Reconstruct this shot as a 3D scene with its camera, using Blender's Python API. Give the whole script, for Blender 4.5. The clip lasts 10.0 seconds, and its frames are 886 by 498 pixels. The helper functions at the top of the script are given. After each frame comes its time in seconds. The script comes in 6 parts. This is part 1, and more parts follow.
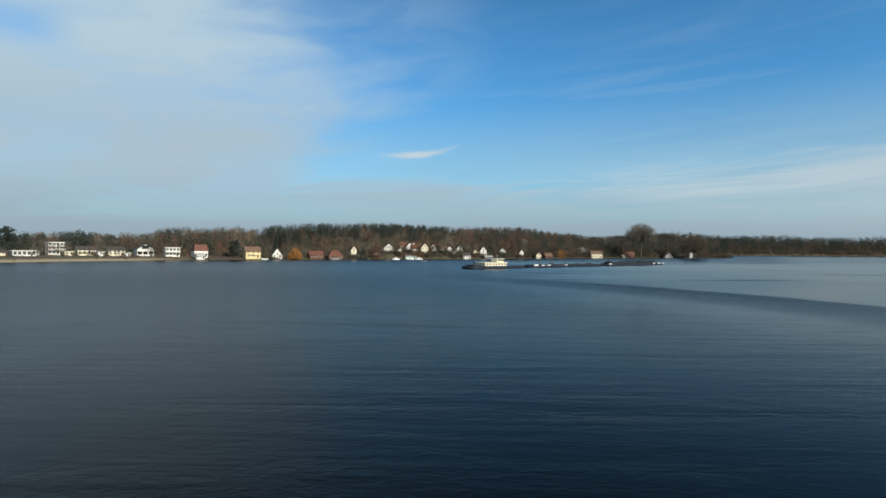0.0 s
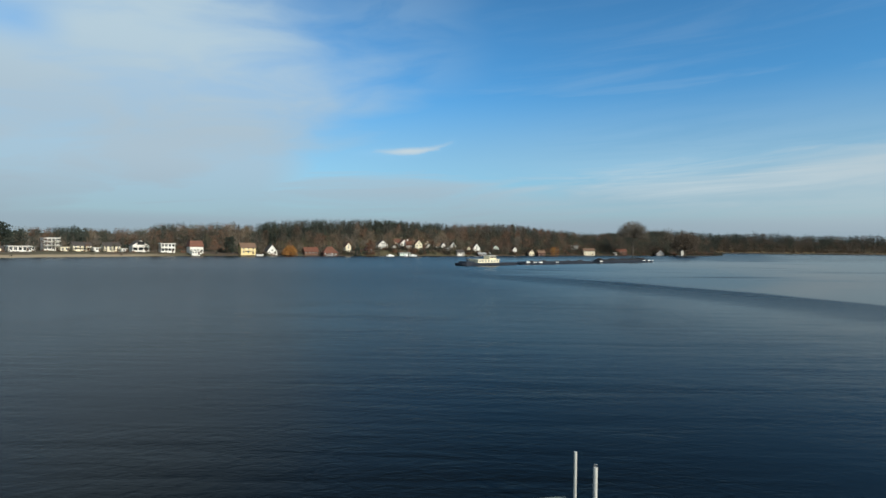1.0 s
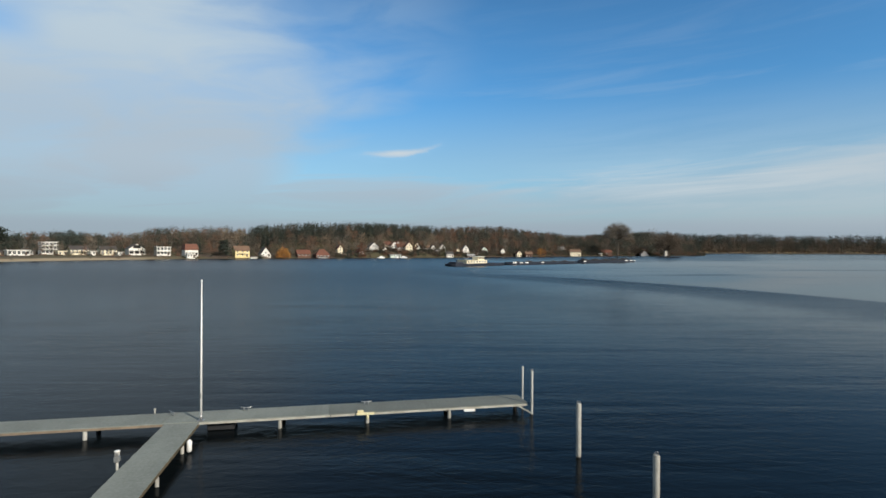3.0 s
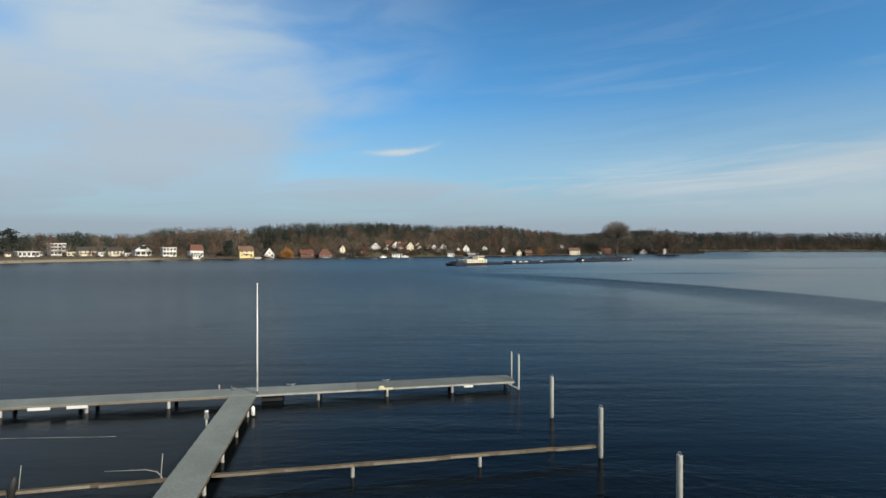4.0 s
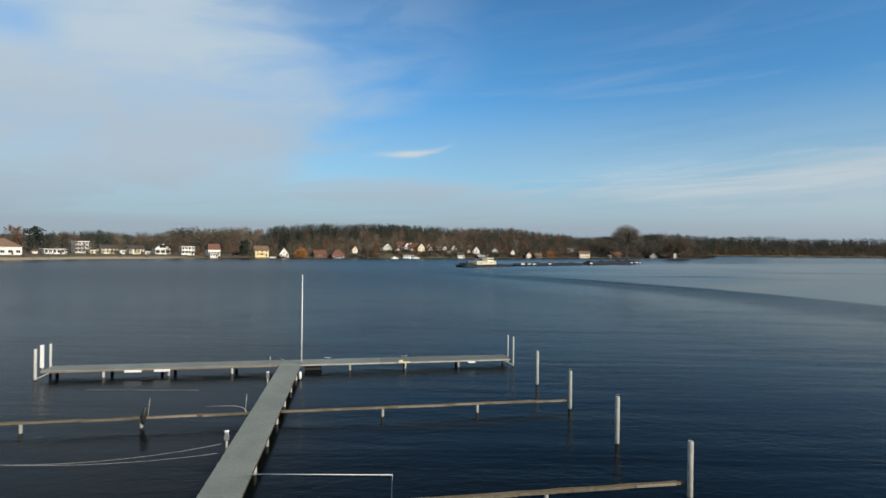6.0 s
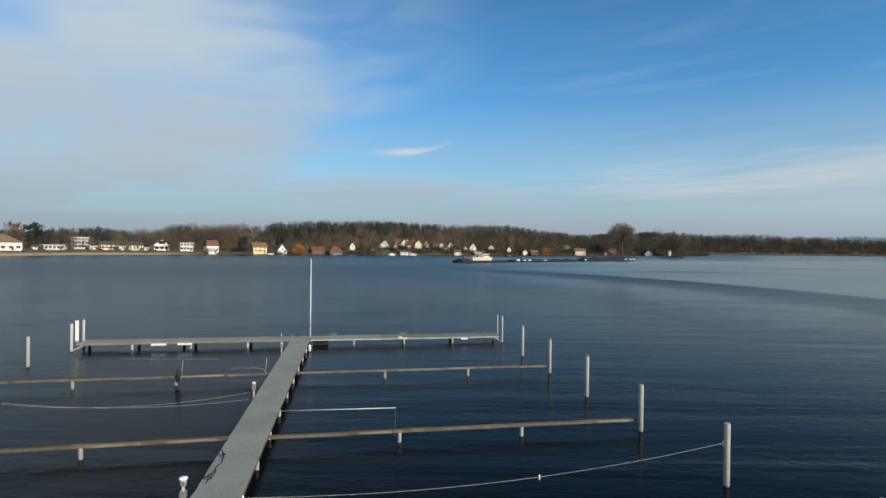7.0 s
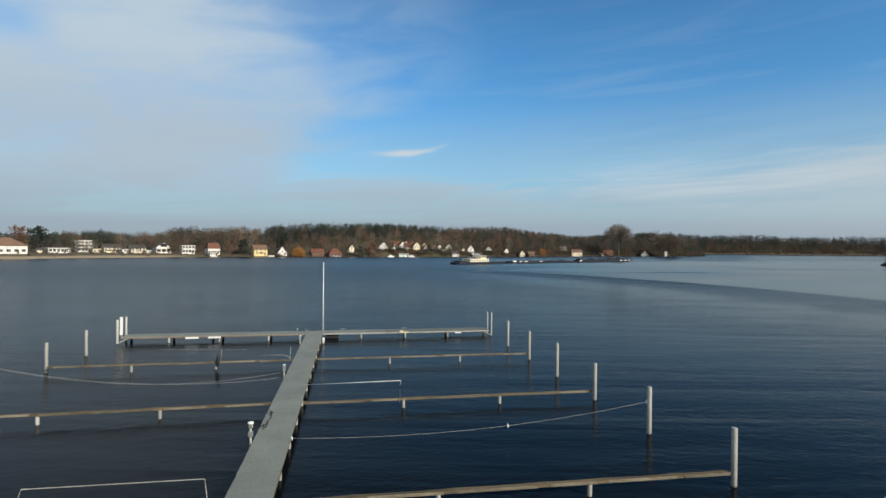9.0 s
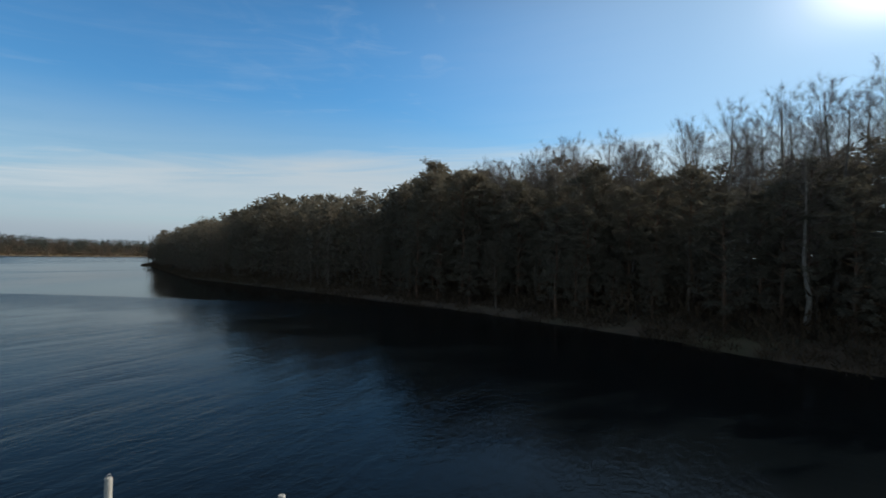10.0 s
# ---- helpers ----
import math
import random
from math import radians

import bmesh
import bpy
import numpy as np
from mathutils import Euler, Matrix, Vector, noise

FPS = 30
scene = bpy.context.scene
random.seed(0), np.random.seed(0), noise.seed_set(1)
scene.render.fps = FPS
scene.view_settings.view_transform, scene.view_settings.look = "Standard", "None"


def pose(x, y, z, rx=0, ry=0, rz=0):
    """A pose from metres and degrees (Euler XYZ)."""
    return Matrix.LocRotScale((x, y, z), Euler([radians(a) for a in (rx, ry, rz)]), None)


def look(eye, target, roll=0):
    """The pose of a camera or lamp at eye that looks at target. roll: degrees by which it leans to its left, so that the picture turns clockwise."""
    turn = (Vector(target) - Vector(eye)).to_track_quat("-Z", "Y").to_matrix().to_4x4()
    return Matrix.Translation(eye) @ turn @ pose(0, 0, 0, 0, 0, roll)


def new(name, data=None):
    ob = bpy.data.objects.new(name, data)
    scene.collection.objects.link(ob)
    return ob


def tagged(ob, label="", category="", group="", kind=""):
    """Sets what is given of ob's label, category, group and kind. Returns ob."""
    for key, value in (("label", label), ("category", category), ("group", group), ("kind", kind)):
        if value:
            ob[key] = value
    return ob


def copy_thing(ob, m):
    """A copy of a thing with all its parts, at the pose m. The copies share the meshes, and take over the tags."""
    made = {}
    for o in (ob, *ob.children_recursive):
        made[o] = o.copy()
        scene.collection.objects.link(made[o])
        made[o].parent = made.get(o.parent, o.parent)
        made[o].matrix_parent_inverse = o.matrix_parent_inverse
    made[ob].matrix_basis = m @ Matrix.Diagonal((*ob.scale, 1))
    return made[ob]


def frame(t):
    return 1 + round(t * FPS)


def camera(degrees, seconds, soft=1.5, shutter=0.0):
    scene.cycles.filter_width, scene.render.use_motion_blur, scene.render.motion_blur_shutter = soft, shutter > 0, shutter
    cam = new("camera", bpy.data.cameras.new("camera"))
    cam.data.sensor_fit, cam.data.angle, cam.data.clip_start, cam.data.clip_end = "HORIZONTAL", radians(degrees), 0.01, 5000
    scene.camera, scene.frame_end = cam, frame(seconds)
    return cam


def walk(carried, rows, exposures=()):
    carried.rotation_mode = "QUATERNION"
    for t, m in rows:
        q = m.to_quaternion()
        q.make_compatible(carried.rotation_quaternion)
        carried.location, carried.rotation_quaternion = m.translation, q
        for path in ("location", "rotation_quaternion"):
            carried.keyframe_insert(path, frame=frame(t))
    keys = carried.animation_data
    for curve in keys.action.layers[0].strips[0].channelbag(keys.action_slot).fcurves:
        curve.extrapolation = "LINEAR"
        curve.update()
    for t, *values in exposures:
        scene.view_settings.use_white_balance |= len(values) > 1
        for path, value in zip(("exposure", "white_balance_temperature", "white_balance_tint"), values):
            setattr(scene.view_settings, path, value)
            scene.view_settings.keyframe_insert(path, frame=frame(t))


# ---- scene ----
cam = camera(79.4, 10.0, soft=1.5, shutter=0.05)
PATH = [
    (0, (8.863, -10.205, 8.364), (9.172, -8.229, 8.365), 0.5),
    (0.5, (8.79, -12.301, 8.392), (9.108, -10.326, 8.383), 0.5),
    (1, (8.471, -14.281, 8.472), (8.802, -12.308, 8.461), 0.7),
    (1.5, (8.059, -16.536, 8.381), (8.404, -14.566, 8.37), 0.7),
    (2, (7.478, -19.222, 8.257), (7.836, -17.254, 8.251), 0.6),
    (2.5, (6.84, -22.013, 8.174), (7.207, -20.047, 8.173), 0.5),
    (4, (4.726, -31.412, 8.835), (5.095, -29.446, 8.827), 0.1),
    (4.5, (4.316, -33.848, 9.207), (4.671, -31.88, 9.203), 0.2),
    (5, (3.954, -35.71, 9.244), (4.293, -33.739, 9.236), 0.5),
    (5.5, (3.731, -37.014, 9.116), (4.059, -35.041, 9.115), 0.7),
    (7, (2.997, -42.389, 7.846), (3.338, -40.418, 7.837), 0.8),
    (7.5, (2.688, -44.651, 7.691), (3.04, -42.683, 7.664), 0.7),
    (8, (2.379, -46.47, 7.844), (2.733, -44.502, 7.823), 0.7),
    (8.5, (2.187, -47.67, 8.016), (2.539, -45.702, 8.004), 0.6),
    (9, (2.195, -48.3, 8.183), (2.542, -46.33, 8.179), 0.6),
    (9.1, (2.231, -48.386, 8.211), (2.611, -46.422, 8.206), 0.5),
    (9.2, (2.268, -48.48, 8.251), (2.871, -46.573, 8.249), 0.6),
    (9.3, (2.276, -48.597, 8.288), (3.13, -46.788, 8.29), 0.6),
    (9.4, (2.288, -48.723, 8.297), (3.378, -47.046, 8.304), 0.6),
    (9.5, (2.288, -48.839, 8.298), (3.593, -47.323, 8.313), 0.8),
    (9.6, (2.334, -48.935, 8.308), (3.829, -47.607, 8.325), 0.7),
    (9.7, (2.358, -49.06, 8.32), (4.016, -47.941, 8.341), 0.7),
    (9.8, (2.376, -49.152, 8.31), (4.167, -48.263, 8.336), 0.6),
    (9.9, (2.396, -49.232, 8.294), (4.288, -48.586, 8.327), 0.6),
    (10, (2.408, -49.251, 8.304), (4.37, -48.861, 8.339), 0.8),
]
walk(cam, [(t, look(eye, target, roll)) for t, eye, target, roll in PATH],
     [(0.0, -0.08, 6280, 5), (1.2, -0.08, 6280, 5), (2.2, -0.08, 6500, 10), (9.3, -0.08, 6500, 10), (9.8, -0.04, 6500, 10), (10.0, -0.04, 6500, 10)])

# ---------------------------------------------------------------- light
SUN_AZ, SUN_EL = 143.0, 27.0          # bearing from +y towards +x, height


class Graph:
    """Small helper that chains nodes of one tree."""

    def __init__(self, tree):
        self.tree = tree

    def node(self, kind, **sets):
        n = self.tree.nodes.new(kind)
        for k, v in sets.items():
            if k == "operation":
                n.operation = v
            elif k == "noise_dimensions":
                n.noise_dimensions = v
            elif k == "blend_type":
                n.blend_type = v
            elif k == "data_type":
                n.data_type = v
        return n

    def link(self, value, socket):
        if isinstance(value, bpy.types.NodeSocket):
            self.tree.links.new(value, socket)
        else:
            socket.default_value = value

    def m(self, op, a, b=0.0, c=0.0):
        n = self.node("ShaderNodeMath", operation=op)
        self.link(a, n.inputs[0])
        self.link(b, n.inputs[1])
        self.link(c, n.inputs[2])
        return n.outputs[0]

    def smooth(self, x, lo, hi, out0=0.0, out1=1.0):
        n = self.node("ShaderNodeMapRange")
        n.interpolation_type = "SMOOTHSTEP"
        for k, v in zip(("Value", "From Min", "From Max", "To Min", "To Max"), (x, lo, hi, out0, out1)):
            self.link(v, n.inputs[k])
        return n.outputs[0]

    def xyz(self, x, y, z):
        n = self.node("ShaderNodeCombineXYZ")
        for k, v in enumerate((x, y, z)):
            self.link(v, n.inputs[k])
        return n.outputs[0]

    def split(self, v):
        n = self.node("ShaderNodeSeparateXYZ")
        self.link(v, n.inputs[0])
        return n.outputs

    def noise(self, v, scale, detail=4.0, rough=0.55, warp=0.0):
        n = self.node("ShaderNodeTexNoise")
        self.link(v, n.inputs["Vector"])
        for k, q in (("Scale", scale), ("Detail", detail), ("Roughness", rough), ("Distortion", warp)):
            self.link(q, n.inputs[k])
        return n.outputs["Fac"]

    def mix(self, f, a, b):
        n = self.node("ShaderNodeMix", data_type="RGBA")
        self.link(f, n.inputs[0])
        self.link(a, n.inputs[6])
        self.link(b, n.inputs[7])
        return n.outputs[2]


def rgba(c):
    return (c[0], c[1], c[2], 1.0)


world = bpy.data.worlds.new("sky")
scene.world = world
world.use_nodes = True
world.node_tree.nodes.clear()
g = Graph(world.node_tree)
sky = g.node("ShaderNodeTexSky")
sky.sky_type = "NISHITA"
sky.sun_disc = False
sky.sun_elevation, sky.sun_rotation = radians(SUN_EL), radians(SUN_AZ)
sky.air_density, sky.dust_density, sky.ozone_density = 1.0, 0.3, 3.0
clear = g.node("ShaderNodeMix", data_type="RGBA", blend_type="MULTIPLY")
clear.inputs[0].default_value = 1.0
g.link(sky.outputs[0], clear.inputs[6])
way = g.node("ShaderNodeTexCoord").outputs["Generated"]
wx, wy, wz = g.split(way)
az = g.m("MULTIPLY", g.m("ARCTAN2", wx, wy), 57.2958)
el = g.m("MULTIPLY", g.m("ARCSINE", wz), 57.2958)
tone = g.mix(g.smooth(el, 8.0, 17.0), rgba((0.68, 1.22, 1.38)), rgba((0.66, 1.29, 1.58)))
g.link(g.mix(g.smooth(az, 60.0, 130.0), tone, rgba((0.88, 1.32, 1.46))), clear.inputs[7])
n_big = g.noise(g.xyz(g.m("MULTIPLY", az, 0.045), g.m("MULTIPLY", el, 0.11), 3.1), 1.0, 6.0, 0.55, 0.4)
n_fine = g.noise(g.xyz(g.m("MULTIPLY", az, 0.16), g.m("MULTIPLY", el, 0.5), 7.7), 1.0, 7.0, 0.6, 0.8)
n_streak = g.noise(g.xyz(g.m("MULTIPLY", az, 0.05), g.m("MULTIPLY", g.m("SUBTRACT", el, g.m("MULTIPLY", az, 0.05)), 0.55), 1.3), 1.0, 6.0, 0.6, 0.5)
n_wisp = g.noise(g.xyz(g.m("ADD", g.m("MULTIPLY", az, 0.075), g.m("MULTIPLY", el, 0.10)), g.m("SUBTRACT", g.m("MULTIPLY", el, 0.30), g.m("MULTIPLY", az, 0.055)), 5.5), 1.0, 5.0, 0.5, 0.5)
# veil of high cloud to the north-west
e15 = g.m("SUBTRACT", el, 15.0)
edge = g.m("SUBTRACT", -3.0, g.m("MULTIPLY", g.m("MULTIPLY", e15, e15), 0.10))
edge = g.m("ADD", edge, g.m("MULTIPLY", g.m("SUBTRACT", n_big, 0.5), 17.0))
edge = g.m("ADD", edge, g.m("MULTIPLY", g.m("SUBTRACT", n_wisp, 0.5), 16.0))
veil = g.smooth(g.m("SUBTRACT", edge, az), -16.0, 13.0)
veil = g.m("MULTIPLY", veil, g.smooth(n_wisp, 0.25, 0.62, 0.76, 0.97))
# a blue gap in the veil, and thin haze beside it
e18 = g.m("DIVIDE", g.m("SUBTRACT", el, 18.2), 1.7)
gap = g.m("MULTIPLY", g.smooth(az, -24.5, -29.5), g.m("EXPONENT", g.m("MULTIPLY", g.m("MULTIPLY", e18, e18), -1.0)))
veil = g.m("MULTIPLY", veil, g.m("SUBTRACT", 1.0, g.m("MULTIPLY", gap, 0.5)))
haze = g.m("MULTIPLY", g.smooth(n_wisp, 0.3, 0.62, 0.04, 0.2), g.m("MULTIPLY", g.smooth(el, 13.0, 19.0), g.smooth(az, 17.0, 5.0)))
veil = g.m("MAXIMUM", veil, haze)
# pale bank of haze and cloud over the horizon
rim = g.m("ADD", 8.6, g.m("MULTIPLY", g.m("MAXIMUM", g.m("SUBTRACT", az, 22.0), 0.0), 0.062))
rim = g.m("ADD", rim, g.m("MULTIPLY", g.m("SUBTRACT", n_streak, 0.5), 4.5))
bank = g.smooth(g.m("SUBTRACT", rim, el), -1.2, 3.6)
bank = g.m("MULTIPLY", bank, g.m("MAXIMUM", g.smooth(n_streak, 0.25, 0.75, 0.74, 0.93), g.smooth(el, 7.0, 2.0, 0.0, 0.97)))
# thin wisps in the blue
u = g.m("DIVIDE", g.m("SUBTRACT", az, 6.0), 4.3)
v = g.m("DIVIDE", g.m("SUBTRACT", g.m("SUBTRACT", el, 10.0), g.m("ADD", g.m("ADD", g.m("MULTIPLY", u, 0.25), g.m("MULTIPLY", g.m("MULTIPLY", g.m("MAXIMUM", u, 0.0), u), 0.75)), g.m("MULTIPLY", g.m("SUBTRACT", n_fine, 0.5), 1.6))), 0.5)
wisp = g.m("EXPONENT", g.m("MULTIPLY", g.m("ADD", g.m("MULTIPLY", u, u), g.m("MULTIPLY", v, v)), -1.0))
wisp = g.m("MULTIPLY", wisp, g.smooth(u, 1.3, 1.0))
thin = g.m("MULTIPLY", g.smooth(n_streak, 0.42, 0.78, 0.0, 0.15), g.smooth(el, 30.0, 10.0))
thin = g.m("ADD", thin, g.m("MULTIPLY", g.smooth(az, 40.0, 75.0), g.smooth(n_fine, 0.42, 0.85, 0.0, 0.15)))
glow = g.m("MULTIPLY", g.smooth(az, 102.0, 121.0), g.smooth(el, 13.5, 23.0))
glow = g.m("MULTIPLY", glow, g.smooth(az, 178.0, 150.0))
cover = g.m("MAXIMUM", g.m("MAXIMUM", veil, bank), g.m("MAXIMUM", g.m("MULTIPLY", wisp, 0.95), g.m("MINIMUM", thin, 0.5)))
pale = g.mix(g.smooth(el, 0.0, 9.0), rgba((3.4, 4.12, 4.85)), rgba((4.6, 5.55, 6.4)))
pale = g.mix(g.smooth(el, 10.0, 20.0), pale, rgba((5.3, 6.45, 7.3)))
bright = g.m("MULTIPLY", g.smooth(az, 8.0, 38.0), g.m("MULTIPLY", g.smooth(el, 2.5, 7.0), g.smooth(n_streak, 0.3, 0.62)))
pale = g.mix(bright, pale, rgba((6.3, 7.0, 7.45)))
white = g.m("MULTIPLY", g.smooth(az, 24.0, 58.0), g.m("MULTIPLY", g.smooth(el, 17.0, 9.0), g.smooth(el, 0.5, 4.5)))
pale = g.mix(g.m("MULTIPLY", white, 0.75), pale, rgba((5.2, 5.85, 6.3)))
pale = g.mix(wisp, pale, rgba((6.3, 7.0, 7.5)))
pale = g.mix(g.smooth(az, 70.0, 110.0), pale, rgba((6.1, 7.5, 8.3)))
pale = g.mix(glow, pale, rgba((10.5, 11.6, 12.0)))
core = g.m("MULTIPLY", g.smooth(az, 108.0, 122.0), g.m("MULTIPLY", g.smooth(el, 17.5, 23.0), g.smooth(az, 176.0, 160.0)))
pale = g.mix(core, pale, rgba((20.0, 19.8, 19.0)))
cover = g.m("MAXIMUM", cover, g.m("MULTIPLY", g.smooth(az, 66.0, 116.0), 0.46))
cover = g.m("MAXIMUM", cover, g.m("MULTIPLY", glow, 0.85))
cover = g.m("MAXIMUM", cover, core)
cover = g.m("MAXIMUM", cover, g.smooth(el, 17.0, 7.0, 0.0, 0.4))
cover = g.m("MAXIMUM", cover, g.m("MULTIPLY", g.smooth(el, 13.0, 8.0, 0.0, 0.85), g.smooth(az, 2.0, -10.0)))
deep = g.node("ShaderNodeMix", data_type="RGBA", blend_type="MULTIPLY")
deep.inputs[0].default_value = 1.0
g.link(clear.outputs[2], deep.inputs[6])
zen = g.smooth(el, 19.0, 46.0, 1.0, 0.5)
g.link(g.xyz(zen, zen, zen), deep.inputs[7])
final = g.mix(cover, deep.outputs[2], pale)
high = g.node("ShaderNodeMix", data_type="RGBA", blend_type="MULTIPLY")
high.inputs[0].default_value = 1.0
g.link(final, high.inputs[6])
dim = g.smooth(el, 23.5, 40.0, 1.0, g.smooth(az, -34.0, 0.0, 0.85, 0.15))
g.link(g.xyz(dim, dim, dim), high.inputs[7])
final = high.outputs[2]
back = g.node("ShaderNodeBackground")
g.link(final, back.inputs["Color"])
back.inputs["Strength"].default_value = 0.1
out = g.node("ShaderNodeOutputWorld")
g.link(back.outputs[0], out.inputs["Surface"])

sun_lamp = bpy.data.lights.new("sun", "SUN")
sun_lamp.energy, sun_lamp.angle, sun_lamp.color = 5.0, radians(0.55), (1.0, 0.91, 0.78)
sun = new("sun", sun_lamp)
ca, sa = math.cos(radians(SUN_EL)), math.sin(radians(SUN_EL))
to_sun = Vector((math.sin(radians(SUN_AZ)) * ca, math.cos(radians(SUN_AZ)) * ca, sa))
sun.matrix_world = look(to_sun * 400, (0, 0, 0))
scene.view_settings.exposure = -0.08


# ---------------------------------------------------------------- materials
def material(name, base, second=None, rough=0.7, metal=0.0, scale=3.0, fine=40.0, bump=0.2, depth=0.01, stretch=(1, 1, 1), per=None, spread=0.25):
    """A surface that varies at two scales between two colours; per: 'object' or 'island' adds a shift of brightness."""
    mt = bpy.data.materials.new(name)
    mt.use_nodes = True
    gr = Graph(mt.node_tree)
    bsdf = mt.node_tree.nodes["Principled BSDF"]
    second = second or tuple(c * 0.72 for c in base)
    co = gr.node("ShaderNodeTexCoord").outputs["Object"]
    mp = gr.node("ShaderNodeMapping")
    gr.link(co, mp.inputs["Vector"])
    mp.inputs["Scale"].default_value = stretch
    big = gr.noise(mp.outputs[0], scale, 5.0, 0.6, 0.3)
    small = gr.noise(mp.outputs[0], fine, 4.0, 0.6)
    f = gr.m("ADD", gr.m("MULTIPLY", big, 0.65), gr.m("MULTIPLY", small, 0.35))
    col = gr.mix(gr.smooth(f, 0.36, 0.64), rgba(base), rgba(second))
    if per:
        if per == "object":
            rnd = gr.node("ShaderNodeObjectInfo").outputs["Random"]
        else:
            rnd = gr.node("ShaderNodeNewGeometry").outputs["Random Per Island"]
        hs = gr.node("ShaderNodeHueSaturation")
        gr.link(col, hs.inputs["Color"])
        gr.link(gr.smooth(rnd, 0.0, 1.0, 1.0 - spread, 1.0 + spread), hs.inputs["Value"])
        col = hs.outputs[0]
    gr.link(col, bsdf.inputs["Base Color"])
    gr.link(gr.smooth(small, 0.3, 0.7, max(rough - 0.1, 0.05), min(rough + 0.1, 1.0)), bsdf.inputs["Roughness"])
    bsdf.inputs["Metallic"].default_value = metal
    if bump:
        bn = gr.node("ShaderNodeBump")
        bn.inputs["Strength"].default_value, bn.inputs["Distance"].default_value = bump, depth
        gr.link(f, bn.inputs["Height"])
        gr.link(bn.outputs[0], bsdf.inputs["Normal"])
    return mt


def let_light_through(mt, share):
    """Thin blades pass a share of the light that falls on their far side."""
    gr = Graph(mt.node_tree)
    bsdf = mt.node_tree.nodes["Principled BSDF"]
    glow_through = gr.node("ShaderNodeBsdfTranslucent")
    gr.link(bsdf.inputs["Base Color"].links[0].from_socket, glow_through.inputs["Color"])
    blend = gr.node("ShaderNodeMixShader")
    blend.inputs[0].default_value = share
    gr.link(bsdf.outputs[0], blend.inputs[1])
    gr.link(glow_through.outputs[0], blend.inputs[2])
    gr.link(blend.outputs[0], mt.node_tree.nodes["Material Output"].inputs["Surface"])


def water_material():
    mt = bpy.data.materials.new("lake_water")
    mt.use_nodes = True
    gr = Graph(mt.node_tree)
    bsdf = mt.node_tree.nodes["Principled BSDF"]
    co = gr.node("ShaderNodeTexCoord").outputs["Object"]
    x, y, z = gr.split(co)
    # direction of the wind waves
    s = gr.m("SUBTRACT", gr.m("MULTIPLY", x, 0.985), gr.m("MULTIPLY", y, 0.17))
    d = gr.m("ADD", gr.m("MULTIPLY", y, 0.985), gr.m("MULTIPLY", x, 0.17))
    lay = gr.xyz(gr.m("MULTIPLY", s, 0.34), d, 0.0)
    ripple = gr.noise(gr.xyz(gr.m("MULTIPLY", s, 0.62), d, 0.0), 2.3, 4.0, 0.6, 0.7)
    wave = gr.noise(lay, 0.62, 3.0, 0.5, 0.6)
    swell = gr.noise(gr.xyz(gr.m("MULTIPLY", s, 0.10), d, 4.0), 0.42, 2.0, 0.5, 0.3)
    # gusts and slicks that lie in long bands; smoother water in the lee of the wooded bank, with a sharp edge
    gust = gr.noise(gr.xyz(gr.m("MULTIPLY", s, 0.006), gr.m("MULTIPLY", d, 0.03), 2.0), 1.0, 5.0, 0.6, 0.6)
    wisps = gr.noise(gr.xyz(gr.m("MULTIPLY", s, 0.010), gr.m("MULTIPLY", d, 0.075), 6.0), 1.0, 4.0, 0.55, 0.4)
    bend = gr.m("MINIMUM", gr.m("MAXIMUM", gr.m("SUBTRACT", y, 35.0), 0.0), 115.0)
    fetch = gr.m("ADD", gr.m("ADD", x, 2.0), gr.m("MULTIPLY", gr.m("MULTIPLY", bend, bend), 0.0034))
    fetch = gr.m("ADD", fetch, gr.m("MULTIPLY", gr.m("SUBTRACT", gust, 0.5), 9.0))
    calm = gr.smooth(fetch, 16.0, 62.0, 0.0, 0.45)
    calm = gr.m("SUBTRACT", calm, gr.smooth(fetch, 66.0, 79.0, 0.0, 0.45))
    calm = gr.m("ADD", calm, gr.m("MULTIPLY", gr.smooth(fetch, 91.5, 96.5), gr.smooth(x, 50.0, 112.0, 0.25, 1.0)))
    calm = gr.m("SUBTRACT", calm, gr.m("MULTIPLY", gr.smooth(fetch, 108.0, 125.0), gr.smooth(wisps, 0.5, 0.7, 0.0, 0.5)))
    # two dark cat's-paws on the smooth water
    for cx, cy, rx, ry in ((121.0, 131.0, 24.0, 5.0), (215.0, 163.0, 50.0, 7.0)):
        p, q = gr.m("DIVIDE", gr.m("SUBTRACT", x, cx), rx), gr.m("DIVIDE", gr.m("SUBTRACT", y, cy), ry)
        paw = gr.m("EXPONENT", gr.m("MULTIPLY", gr.m("ADD", gr.m("MULTIPLY", p, p), gr.m("MULTIPLY", q, q)), -1.0))
        calm = gr.m("SUBTRACT", calm, gr.m("MULTIPLY", paw, 0.9))
    calm = gr.m("ADD", calm, gr.smooth(gust, 0.56, 0.7, 0.0, 0.25))
    calm = gr.m("SUBTRACT", calm, gr.smooth(y, 210.0, 420.0, 0.0, 0.7))
    calm = gr.m("MULTIPLY", calm, gr.smooth(x, 5.0, 62.0))
    calm = gr.m("MAXIMUM", gr.m("MINIMUM", calm, 1.0), 0.0)
    # choppy water off the far shore
    chop = gr.m("MULTIPLY", gr.smooth(gr.m("ADD", y, gr.m("MULTIPLY", gr.m("SUBTRACT", wisps, 0.5), 50.0)), 158.0, 200.0), gr.smooth(x, 170.0, 60.0))
